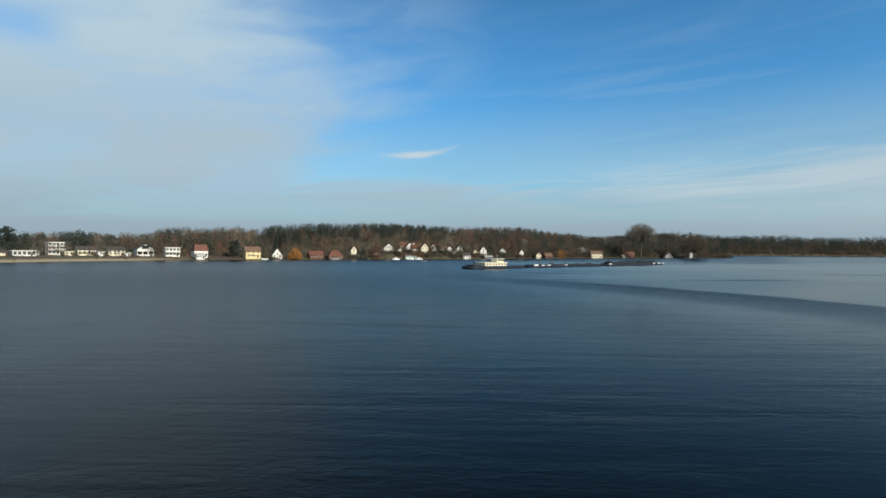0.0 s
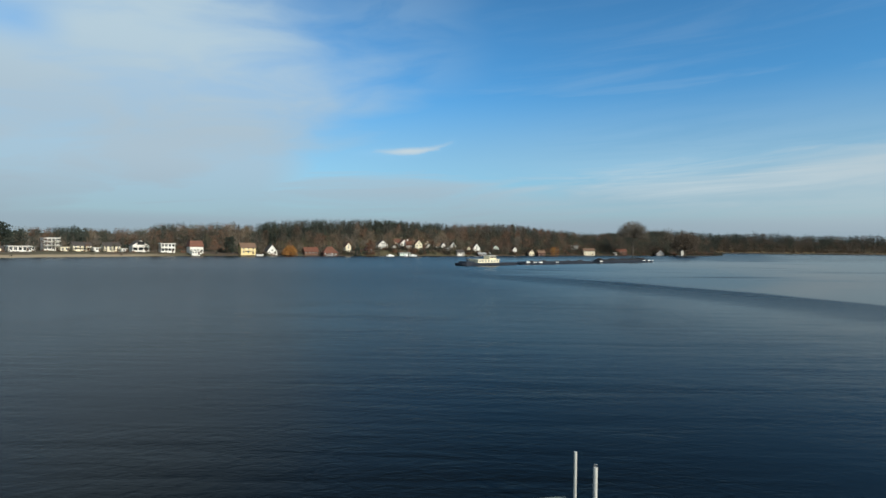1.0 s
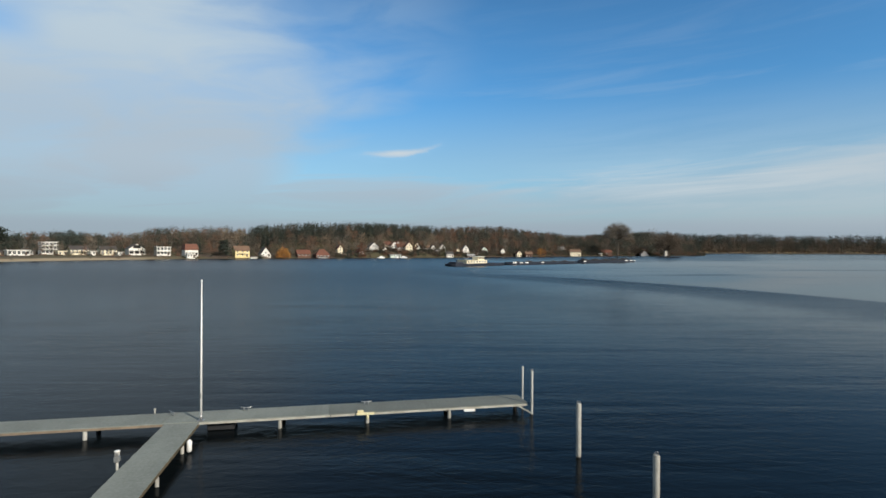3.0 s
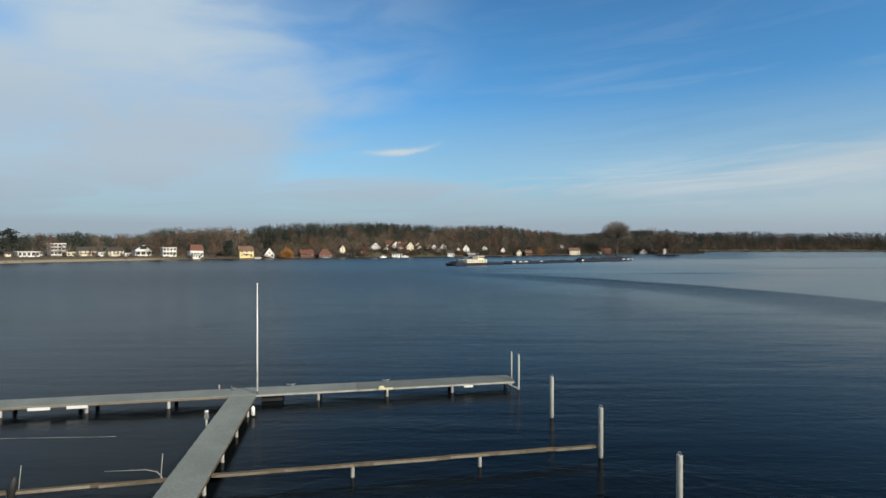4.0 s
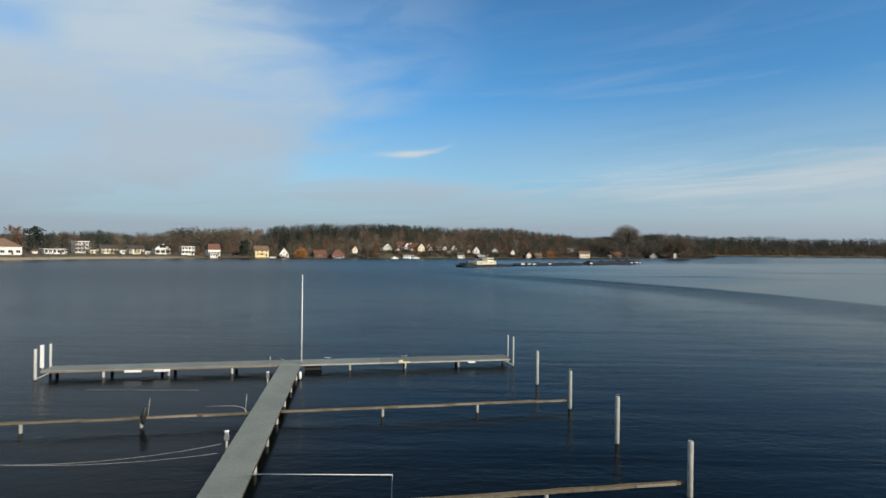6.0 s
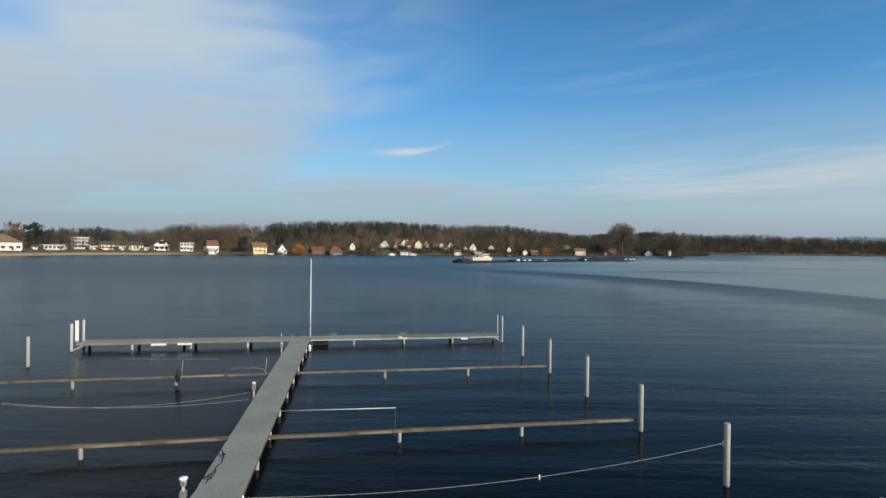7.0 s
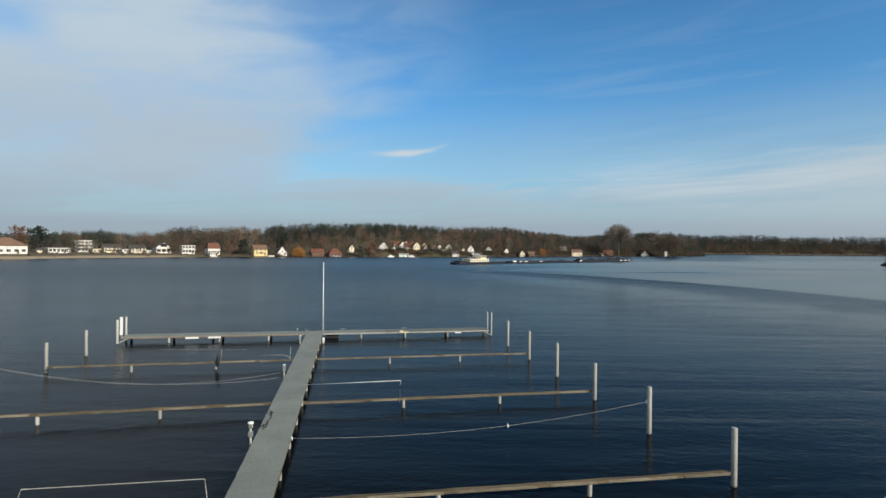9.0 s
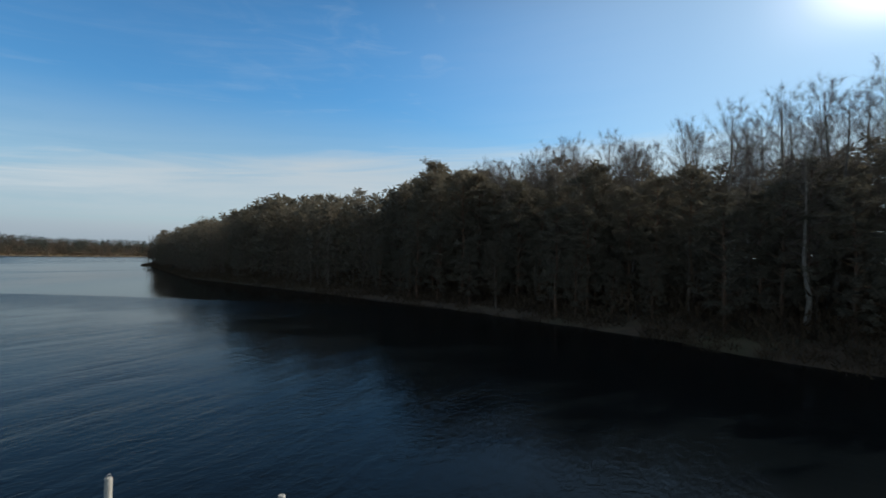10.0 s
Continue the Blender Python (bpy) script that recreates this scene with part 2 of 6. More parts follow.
    # still water close under the trees
    off = gr.m("SUBTRACT", gr.m("MULTIPLY", gr.m("ADD", y, 69.0), 0.637), gr.m("MULTIPLY", gr.m("SUBTRACT", x, 51.0), 0.772))
    still = gr.smooth(gr.m("ADD", off, gr.m("MULTIPLY", gr.m("SUBTRACT", gust, 0.5), 40.0)), 75.0, 15.0)
    h = gr.m("ADD", gr.m("MULTIPLY", ripple, 0.032), gr.m("ADD", gr.m("MULTIPLY", wave, 0.044), gr.m("MULTIPLY", swell, 0.088)))
    bn = gr.node("ShaderNodeBump")
    bn.inputs["Distance"].default_value = 1.0
    patch = gr.smooth(gr.noise(gr.xyz(gr.m("MULTIPLY", s, 0.05), gr.m("MULTIPLY", d, 0.11), 9.0), 1.0, 4.0, 0.6, 0.8), 0.35, 0.68, 0.4, 1.1)
    lull = gr.m("MULTIPLY", gr.smooth(calm, 0.0, 1.0, 1.0, 0.12), gr.smooth(still, 0.0, 1.0, 1.0, 1.1))
    gr.link(gr.m("MULTIPLY", patch, lull), bn.inputs["Strength"])
    gr.link(h, bn.inputs["Height"])
    # the near faces of the chop are the ones that show
    lean = gr.m("SUBTRACT", gr.m("MULTIPLY", chop, -0.02), gr.smooth(y, 30.0, 120.0, 0.0, 0.05))
    tip = gr.node("ShaderNodeVectorMath", operation="ADD")
    gr.link(bn.outputs[0], tip.inputs[0])
    gr.link(gr.xyz(gr.m("MULTIPLY", lean, 0.1), lean, 0.0), tip.inputs[1])
    unit = gr.node("ShaderNodeVectorMath", operation="NORMALIZE")
    gr.link(tip.outputs[0], unit.inputs[0])
    gr.link(unit.outputs[0], bsdf.inputs["Normal"])
    bsdf.inputs["Base Color"].default_value = (0.0038, 0.0058, 0.0072, 1)
    bsdf.inputs["IOR"].default_value = 1.333
    bsdf.inputs["Specular Tint"].default_value = (0.80, 0.98, 1.18, 1)
    bsdf.inputs["Specular IOR Level"].default_value = 0.13
    murk = gr.node("ShaderNodeBsdfDiffuse")
    murk.inputs["Color"].default_value = (0.0038, 0.0058, 0.0072, 1)
    blend = gr.node("ShaderNodeMixShader")
    blend.inputs[0].default_value = 0.24
    gr.link(bsdf.outputs[0], blend.inputs[1])
    gr.link(murk.outputs[0], blend.inputs[2])
    gr.link(blend.outputs[0], mt.node_tree.nodes["Material Output"].inputs["Surface"])
    open_water = gr.m("SUBTRACT", gr.smooth(y, 0.0, 130.0, 0.16, 0.24), gr.m("MULTIPLY", chop, 0.04))
    wind = gr.m("MULTIPLY", gr.m("MULTIPLY", open_water, gr.smooth(calm, 0.0, 1.0, 1.0, 0.16)), gr.smooth(still, 0.0, 1.0, 1.0, 0.6))
    # a gust lies along the edge of the smooth water
    band = gr.m("MULTIPLY", gr.m("MULTIPLY", gr.smooth(fetch, 60.0, 90.0), gr.smooth(fetch, 97.5, 91.0)), gr.smooth(x, 48.0, 85.0))
    gr.link(gr.m("ADD", wind, gr.m("MULTIPLY", band, 0.075)), bsdf.inputs["Roughness"])
    return mt


WATER = water_material()
DECK = material("weathered_deck_boards", (0.225, 0.25, 0.232), (0.165, 0.185, 0.172), 0.8, 0, 0.35, 9, 0.15, 0.003, per="island", spread=0.02)
DECK_DARK = material("darker_weathered_boards", (0.155, 0.175, 0.163), (0.115, 0.13, 0.122), 0.8, 0, 0.35, 9, 0.15, 0.003, per="island", spread=0.02)
EDGE = material("pale_edge_timber", (0.42, 0.42, 0.38), (0.28, 0.27, 0.23), 0.75, 0, 1.5, 30, 0.2, 0.004)
TAN = material("tan_edge_timber", (0.25, 0.20, 0.145), (0.16, 0.125, 0.09), 0.8, 0, 1.5, 24, 0.2, 0.004)
TIMBER = material("algae_stained_timber", (0.155, 0.117, 0.07), (0.066, 0.055, 0.03), 0.85, 0, 1.1, 18, 0.4, 0.01, (0.3, 1, 1), per="object", spread=0.15)
PILE = material("grey_galvanised_pile", (0.40, 0.395, 0.365), (0.24, 0.235, 0.21), 0.55, 0.0, 1.2, 14, 0.15, 0.004, (1, 1, 0.4), per="object", spread=0.1)
PILE_WHITE = material("white_painted_pile", (0.54, 0.54, 0.52), (0.34, 0.34, 0.31), 0.5, 0, 1.5, 14, 0.1, 0.003, (1, 1, 0.4))
PILE_DARK = material("dark_pile", (0.06, 0.055, 0.045), (0.03, 0.03, 0.025), 0.5, 0, 2, 20, 0.3, 0.008)
WHITE = material("white_enamel", (0.80, 0.80, 0.79), (0.72, 0.72, 0.70), 0.35, 0, 2, 30, 0.05, 0.002)
PALE_YELLOW = material("pale_yellow_plastic", (0.72, 0.66, 0.42), (0.58, 0.53, 0.34), 0.5, 0, 4, 30, 0.1, 0.002)
STEEL = material("grey_steel", (0.42, 0.43, 0.43), (0.30, 0.30, 0.30), 0.4, 0.7, 4, 40, 0.1, 0.002)
BLACK = material("black_rubber", (0.022, 0.022, 0.024), (0.012, 0.012, 0.013), 0.6, 0, 4, 40, 0.2, 0.003)
GREYED = material("greyed_splintered_timber", (0.215, 0.187, 0.138), (0.09, 0.075, 0.048), 0.85, 0, 1.3, 20, 0.4, 0.008, (0.3, 1, 1), per="object", spread=0.2)
ROPE = material("pale_mooring_rope", (0.40, 0.39, 0.37), (0.27, 0.265, 0.25), 0.9, 0, 6, 60, 0.4, 0.004)
BARK = material("grey_brown_bark", (0.105, 0.085, 0.066), (0.055, 0.045, 0.036), 0.9, 0, 3, 18, 0.5, 0.02, (1, 1, 0.3), per="object")
BIRCH_BARK = material("pale_birch_bark", (0.21, 0.195, 0.17), (0.10, 0.09, 0.075), 0.8, 0, 2.4, 12, 0.3, 0.01, (1, 1, 0.6), per="object")
PINE_BARK = material("reddish_pine_bark", (0.15, 0.085, 0.05), (0.075, 0.05, 0.036), 0.9, 0, 3, 16, 0.5, 0.02, (1, 1, 0.4), per="object")
TWIG = material("bare_brown_twigs", (0.118, 0.088, 0.061), (0.082, 0.063, 0.046), 0.9, 0, 0.3, 3, 0, per="island", spread=0.32)
TWIG_RED = material("reddish_brown_twigs", (0.17, 0.083, 0.047), (0.115, 0.06, 0.038), 0.9, 0, 0.3, 3, 0, per="island", spread=0.32)
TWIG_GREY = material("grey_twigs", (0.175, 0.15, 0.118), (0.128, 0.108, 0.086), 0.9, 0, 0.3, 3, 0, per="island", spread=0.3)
TWIG_DARK = material("dark_umber_twigs", (0.062, 0.05, 0.036), (0.044, 0.036, 0.027), 0.9, 0, 0.3, 3, 0, per="island", spread=0.32)
TWIG_TAN = material("tan_twigs", (0.205, 0.152, 0.098), (0.145, 0.107, 0.07), 0.9, 0, 0.3, 3, 0, per="island", spread=0.32)
BIRCH_TWIG = material("fine_birch_twigs", (0.17, 0.14, 0.12), (0.12, 0.10, 0.088), 0.9, 0, 0.3, 3, 0, per="island", spread=0.2)
# paler copies of the twigs and needles, lifting the bank's shade by colour
BANK_TWIG = material("lightened_bank_twigs", (0.17, 0.142, 0.1), (0.14, 0.118, 0.086), 0.9, 0, 0.3, 3, 0, per="island", spread=0.1)
BANK_NEEDLE = material("lightened_bank_needles", (0.150, 0.135, 0.100), (0.125, 0.114, 0.086), 0.8, 0, 0.5, 4, 0, per="island", spread=0.1)
TWIG_OLIVE = material("olive_brown_twigs", (0.075, 0.072, 0.035), (0.055, 0.052, 0.028), 0.9, 0, 0.3, 3, 0, per="island", spread=0.32)
TWIG_GOLD = material("golden_willow_twigs", (0.40, 0.19, 0.045), (0.27, 0.125, 0.035), 0.9, 0, 0.3, 3, 0, per="island", spread=0.3)
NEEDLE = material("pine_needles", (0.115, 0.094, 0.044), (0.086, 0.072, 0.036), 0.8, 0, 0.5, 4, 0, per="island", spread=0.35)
# far pines share the dark spruce colour, which tones down the sun on them
NEEDLE_FAR = material("dark_far_conifer_needles", (0.024, 0.036, 0.024), (0.018, 0.026, 0.02), 0.8, 0, 0.5, 4, 0, per="island", spread=0.16)
SCRUB = material("dark_bank_scrub", (0.095, 0.066, 0.04), (0.07, 0.05, 0.032), 0.95, 0, 0.3, 3, 0, per="island", spread=0.3)
REED = material("dry_reeds", (0.34, 0.25, 0.13), (0.24, 0.17, 0.09), 0.9, 0, 0.2, 3, 0, per="island", spread=0.3)

for blade in (BANK_NEEDLE, BANK_TWIG, SCRUB):
    let_light_through(blade, 0.5)


def ground_material():
    mt = bpy.data.materials.new("winter_ground")
    mt.use_nodes = True
    gr = Graph(mt.node_tree)
    bsdf = mt.node_tree.nodes["Principled BSDF"]
    co = gr.node("ShaderNodeTexCoord").outputs["Object"]
    x, y, z = gr.split(co)
    big = gr.noise(co, 0.03, 6.0, 0.6, 0.5)
    fine = gr.noise(co, 0.6, 6.0, 0.65)
    grass = gr.mix(gr.smooth(fine, 0.35, 0.65), rgba((0.065, 0.062, 0.030)), rgba((0.10, 0.08, 0.042)))
    leaf = gr.mix(gr.smooth(fine, 0.35, 0.65), rgba((0.065, 0.047, 0.031)), rgba((0.10, 0.066, 0.04)))
    col = gr.mix(gr.smooth(big, 0.42, 0.58), grass, leaf)
    sand = gr.mix(fine, rgba((0.36, 0.29, 0.19)), rgba((0.26, 0.21, 0.14)))
    edge_z = gr.m("ADD", z, gr.m("MULTIPLY", gr.m("SUBTRACT", big, 0.5), 1.5))
    col = gr.mix(gr.m("MULTIPLY", gr.smooth(edge_z, 1.5, 0.9), gr.smooth(x, -95.0, -130.0)), col, sand)
    gr.link(col, bsdf.inputs["Base Color"])
    bsdf.inputs["Roughness"].default_value = 0.95
    bn = gr.node("ShaderNodeBump")
    bn.inputs["Strength"].default_value, bn.inputs["Distance"].default_value = 0.5, 0.15
    gr.link(fine, bn.inputs["Height"])
    gr.link(bn.outputs[0], bsdf.inputs["Normal"])
    return mt


GROUND = ground_material()


# ---------------------------------------------------------------- mesh helpers
def box(bm, x0, y0, z0, x1, y1, z1, bevel=0.0):
    r = bmesh.ops.create_cube(bm, size=1.0, matrix=Matrix.LocRotScale(((x0 + x1) / 2, (y0 + y1) / 2, (z0 + z1) / 2), None, (abs(x1 - x0), abs(y1 - y0), abs(z1 - z0))))
    if bevel:
        es = list({e for v in r["verts"] for e in v.link_edges})
        bmesh.ops.bevel(bm, geom=es, offset=bevel, segments=1, affect="EDGES")


def bar(bm, a, b, w, h, bevel=0.0):
    """A rectangular bar from a to b, w wide and h high."""
    a, b = Vector(a), Vector(b)
    d = b - a
    q = d.to_track_quat("X", "Z")
    r = bmesh.ops.create_cube(bm, size=1.0, matrix=Matrix.LocRotScale((a + b) / 2, q, (d.length, w, h)))
    if bevel:
        es = list({e for v in r["verts"] for e in v.link_edges})
        bmesh.ops.bevel(bm, geom=es, offset=bevel, segments=1, affect="EDGES")


def tube(bm, pts, radii, sides=10, cap=True):
    """A round tube through the points."""
    pts = [Vector(p) for p in pts]
    if not hasattr(radii, "__len__"):
        radii = [radii] * len(pts)
    rings = []
    for k, p in enumerate(pts):
        d = (pts[min(k + 1, len(pts) - 1)] - pts[max(k - 1, 0)]).normalized()
        u = d.cross(Vector((0, 0, 1)) if abs(d.z) < 0.95 else Vector((0, 1, 0))).normalized()
        w = d.cross(u)
        rings.append([bm.verts.new(p + (u * math.cos(2 * math.pi * i / sides) + w * math.sin(2 * math.pi * i / sides)) * radii[k]) for i in range(sides)])
    for r0, r1 in zip(rings, rings[1:]):
        for i in range(sides):
            f = bm.faces.new((r0[i], r0[(i + 1) % sides], r1[(i + 1) % sides], r1[i]))
            f.smooth = True
    if cap:
        bm.faces.new(rings[0])
        bm.faces.new(rings[-1][::-1])


def mesh_of(name, bm, mats):
    bmesh.ops.recalc_face_normals(bm, faces=bm.faces)
    me = bpy.data.meshes.new(name)
    bm.to_mesh(me)
    bm.free()
    for mt in mats if isinstance(mats, (list, tuple)) else [mats]:
        me.materials.append(mt)
    return me


def part(name, bm, mats, parent, label=""):
    """Links a bmesh as one mesh object under a thing or a part."""
    me = bm if isinstance(bm, bpy.types.Mesh) else mesh_of(name, bm, mats)
    ob = new(name, me)
    ob.parent = parent
    return tagged(ob, label)


def thing(name, label, category, group="", m=None):
    ob = new(name)
    ob.empty_display_size = 0.2
    if m is not None:
        ob.matrix_world = m
    return tagged(ob, label, category, group)


def soup(name, verts, tris, mats, index=None):
    """A mesh from arrays of vertices and triangles."""
    me = bpy.data.meshes.new(name)
    nv, nt = len(verts), len(tris)
    me.vertices.add(nv)
    me.vertices.foreach_set("co", np.asarray(verts, dtype=np.float32).ravel())
    me.loops.add(nt * 3)
    me.loops.foreach_set("vertex_index", np.asarray(tris, dtype=np.int32).ravel())
    me.polygons.add(nt)
    me.polygons.foreach_set("loop_start", np.arange(0, nt * 3, 3, dtype=np.int32))
    for mt in mats:
        me.materials.append(mt)
    if index is not None:
        me.polygons.foreach_set("material_index", np.asarray(index, dtype=np.int32))
    me.polygons.foreach_set("use_smooth", np.zeros(nt, bool))
    me.update(calc_edges=True)
    me.validate()
    return me


# ---------------------------------------------------------------- the lake and its banks
NORTH = [(-900, -10), (-500, 130), (-260, 222), (-172, 262), (-152, 299), (-116, 336), (-88, 362), (-30, 392), (29, 417), (93, 442), (162, 490),
         (238, 533), (329, 576), (430, 612), (506, 640)]
FAR = [(545, 720), (600, 880), (740, 1020), (1050, 1150), (1400, 1180), (1900, 1100), (2300, 800), (1500, 560), (800, 430)]
EAST = [(330, 232), (314, 210), (240, 140), (169, 74), (152, 49), (112, -4.5), (86, -37), (63.4, -61), (51.3, -69), (46, -75), (30, -90)]
SOUTH = [(-20, -92), (-300, -110), (-900, -90)]
LAKE = np.array(NORTH + FAR + EAST + SOUTH, float)
REF = (3.7, -37.0, 9.1)      # a point over the jetty from which the horizon's heights are told


def to_shore(px, py):
    """Distance to the shore line: positive on land, negative on the water."""
    px, py = np.asarray(px, float), np.asarray(py, float)
    best = np.full(px.shape, 1e9)
    inside = np.zeros(px.shape, bool)
    for (x0, y0), (x1, y1) in zip(LAKE, np.roll(LAKE, -1, axis=0)):
        dx, dy = x1 - x0, y1 - y0
        f = np.clip(((px - x0) * dx + (py - y0) * dy) / (dx * dx + dy * dy), 0, 1)
        best = np.minimum(best, np.hypot(px - x0 - f * dx, py - y0 - f * dy))
        cross = ((y0 > py) != (y1 > py)) & (px < (x1 - x0) * (py - y0) / (y1 - y0 + 1e-9) + x0)
        inside ^= cross
    return np.where(inside, -best, best)


# height of the wooded horizon, in degrees, by bearing
SKY_B = np.array([-60, -29.3, -28.8, -27.3, -25.7, -23.2, -21.5, -19.3, -18.1, -16.9, -15.5, -14.0, -11.9, -9.8, -8.2, -6.5, -3.1, -0.8, 1.5, 5.1, 8.8, 11.2, 14.8, 17.2, 19.6, 22.2, 23.7, 26.0, 30.3, 32.5, 33.7, 34.8, 36.5, 38.9, 41.2, 43.3, 45.4, 47.4, 49.9, 60, 80])
SKY_E = np.array([0.95, 0.95, 1.2, 1.04, 1.21, 1.36, 1.14, 1.07, 1.41, 1.8, 1.94, 1.86, 1.95, 1.93, 2.13, 2.27, 2.5, 2.47, 2.61, 2.47, 2.31, 2.25, 2.32, 2.32, 1.89, 1.65, 1.41, 1.46, 1.5, 1.65, 1.75, 1.47, 1.29, 1.43, 1.36, 1.18, 1.16, 1.24, 1.16, 1.2, 1.0]) + 0.1


def bearing(px, py):
    return np.degrees(np.arctan2(np.asarray(px) - REF[0], np.asarray(py) - REF[1]))


def terrain(px, py):
    px, py = np.asarray(px, float), np.asarray(py, float)
    d = to_shore(px, py)
    rng = np.hypot(px - REF[0], py - REF[1])
    b = bearing(px, py)
    ridge = np.clip(REF[2] + rng * np.tan(np.radians(np.interp(b, SKY_B, SKY_E))) - 17.0, 3.0, 34.0)
    ridge = np.where((py < 100) | (b > 55), 4.0, ridge)
    low = np.interp(d, [-60, -4, 0, 3, 12, 45], [-6, -0.6, -0.02, 0.75, 2.0, 3.0])
    low = low + np.interp(b, [-3, 4, 24, 30], [0, 1, 1, 0]) * np.where(py > 100, 1.0, 0.0) * np.interp(d, [0, 3, 12, 45], [0, 0.8, 2.4, 3.8])
    up = np.clip((d - 45) / 90.0, 0, 1)
    return low + (ridge - 3.0) * up * up * (3 - 2 * up)


def build_ground():
    na = 420
    rad = np.concatenate([np.linspace(14, 240, 46), np.linspace(246, 760, 96), np.geomspace(775, 4600, 34)])
    ang = np.linspace(0, 2 * np.pi, na, endpoint=False)
    cx, cy = 0.0, -30.0
    X = cx + rad[:, None] * np.sin(ang)[None]
    Y = cy + rad[:, None] * np.cos(ang)[None]
    Z = terrain(X, Y)
    vs = np.stack([X, Y, Z], -1).reshape(-1, 3)
    i = np.arange(len(rad) - 1)[:, None] * na + np.arange(na)[None]
    j = np.arange(len(rad) - 1)[:, None] * na + (np.arange(na)[None] + 1) % na
    quads = np.stack([i, j, j + na, i + na], -1).reshape(-1, 4)
    tris = np.concatenate([quads[:, [0, 2, 1]], quads[:, [0, 3, 2]]])
    hub = len(vs)
    vs = np.concatenate([vs, [[cx, cy, -6.0]]])
    k = np.arange(na)
    tris = np.concatenate([tris, np.stack([np.full(na, hub), (k + 1) % na, k], -1)])
    me = soup("ground", vs, tris, [GROUND])
    me.polygons.foreach_set("use_smooth", np.ones(len(me.polygons), bool))
    tagged(new("ground", me), "brown winter ground round the lake, under the water too", "ground", kind="structure")


build_ground()
bm = bmesh.new()
bmesh.ops.create_circle(bm, cap_ends=True, radius=4500, segments=96)
tagged(new("water", mesh_of("water", bm, WATER)), "dark blue lake water with small wind ripples", "water", kind="structure")


# ---------------------------------------------------------------- trees
class Wood:
    """Collects tapered limbs and thin blades of one tree, as arrays; trunk and crown are kept apart."""

    def __init__(self, seed):
        self.r = np.random.RandomState(seed)
        self.parts = {"trunk": ([], []), "crown": ([], [])}

    def add(self, where, vs, ts):
        v, t = self.parts[where]
        n = sum(len(q) for q in v)
        v.append(np.asarray(vs, float))
        t.append(np.asarray(ts, int) + n)

    def limb(self, pts, radii, sides=5, where="trunk"):
        pts = np.asarray(pts, float)
        rings = []
        for k in range(len(pts)):
            d = pts[min(k + 1, len(pts) - 1)] - pts[max(k - 1, 0)]
            d = d / (np.linalg.norm(d) + 1e-9)
            u = np.cross(d, [0.3, 0.1, 1.0] if abs(d[2]) < 0.9 else [0.1, 1.0, 0.2])
            u = u / np.linalg.norm(u)
            w = np.cross(d, u)
            a = np.linspace(0, 2 * np.pi, sides, endpoint=False)
            rings.append(pts[k] + radii[k] * (np.cos(a)[:, None] * u + np.sin(a)[:, None] * w))
        ts = []
        for k in range(len(pts) - 1):
            for i in range(sides):
                a, b = k * sides + i, k * sides + (i + 1) % sides
                ts += [(a, b, b + sides), (a, b + sides, a + sides)]
        self.add(where, np.concatenate(rings), ts)

    def blades(self, at, way, width):
        """Thin triangles: from the places at, along way."""
        n = len(at)
        side = np.cross(way, self.r.normal(size=(n, 3)))
        side = side / (np.linalg.norm(side, axis=1, keepdims=True) + 1e-9)
        w = np.asarray(width).reshape(-1, 1) * 0.5
        vs = np.stack([at - side * w, at + side * w, at + way], 1).reshape(-1, 3)
        self.add("crown", vs, np.arange(n * 3).reshape(-1, 3))

    def arrays(self, where):
        v, t = self.parts[where]
        return (np.concatenate(v), np.concatenate(t)) if v else (np.zeros((0, 3)), np.zeros((0, 3), int))


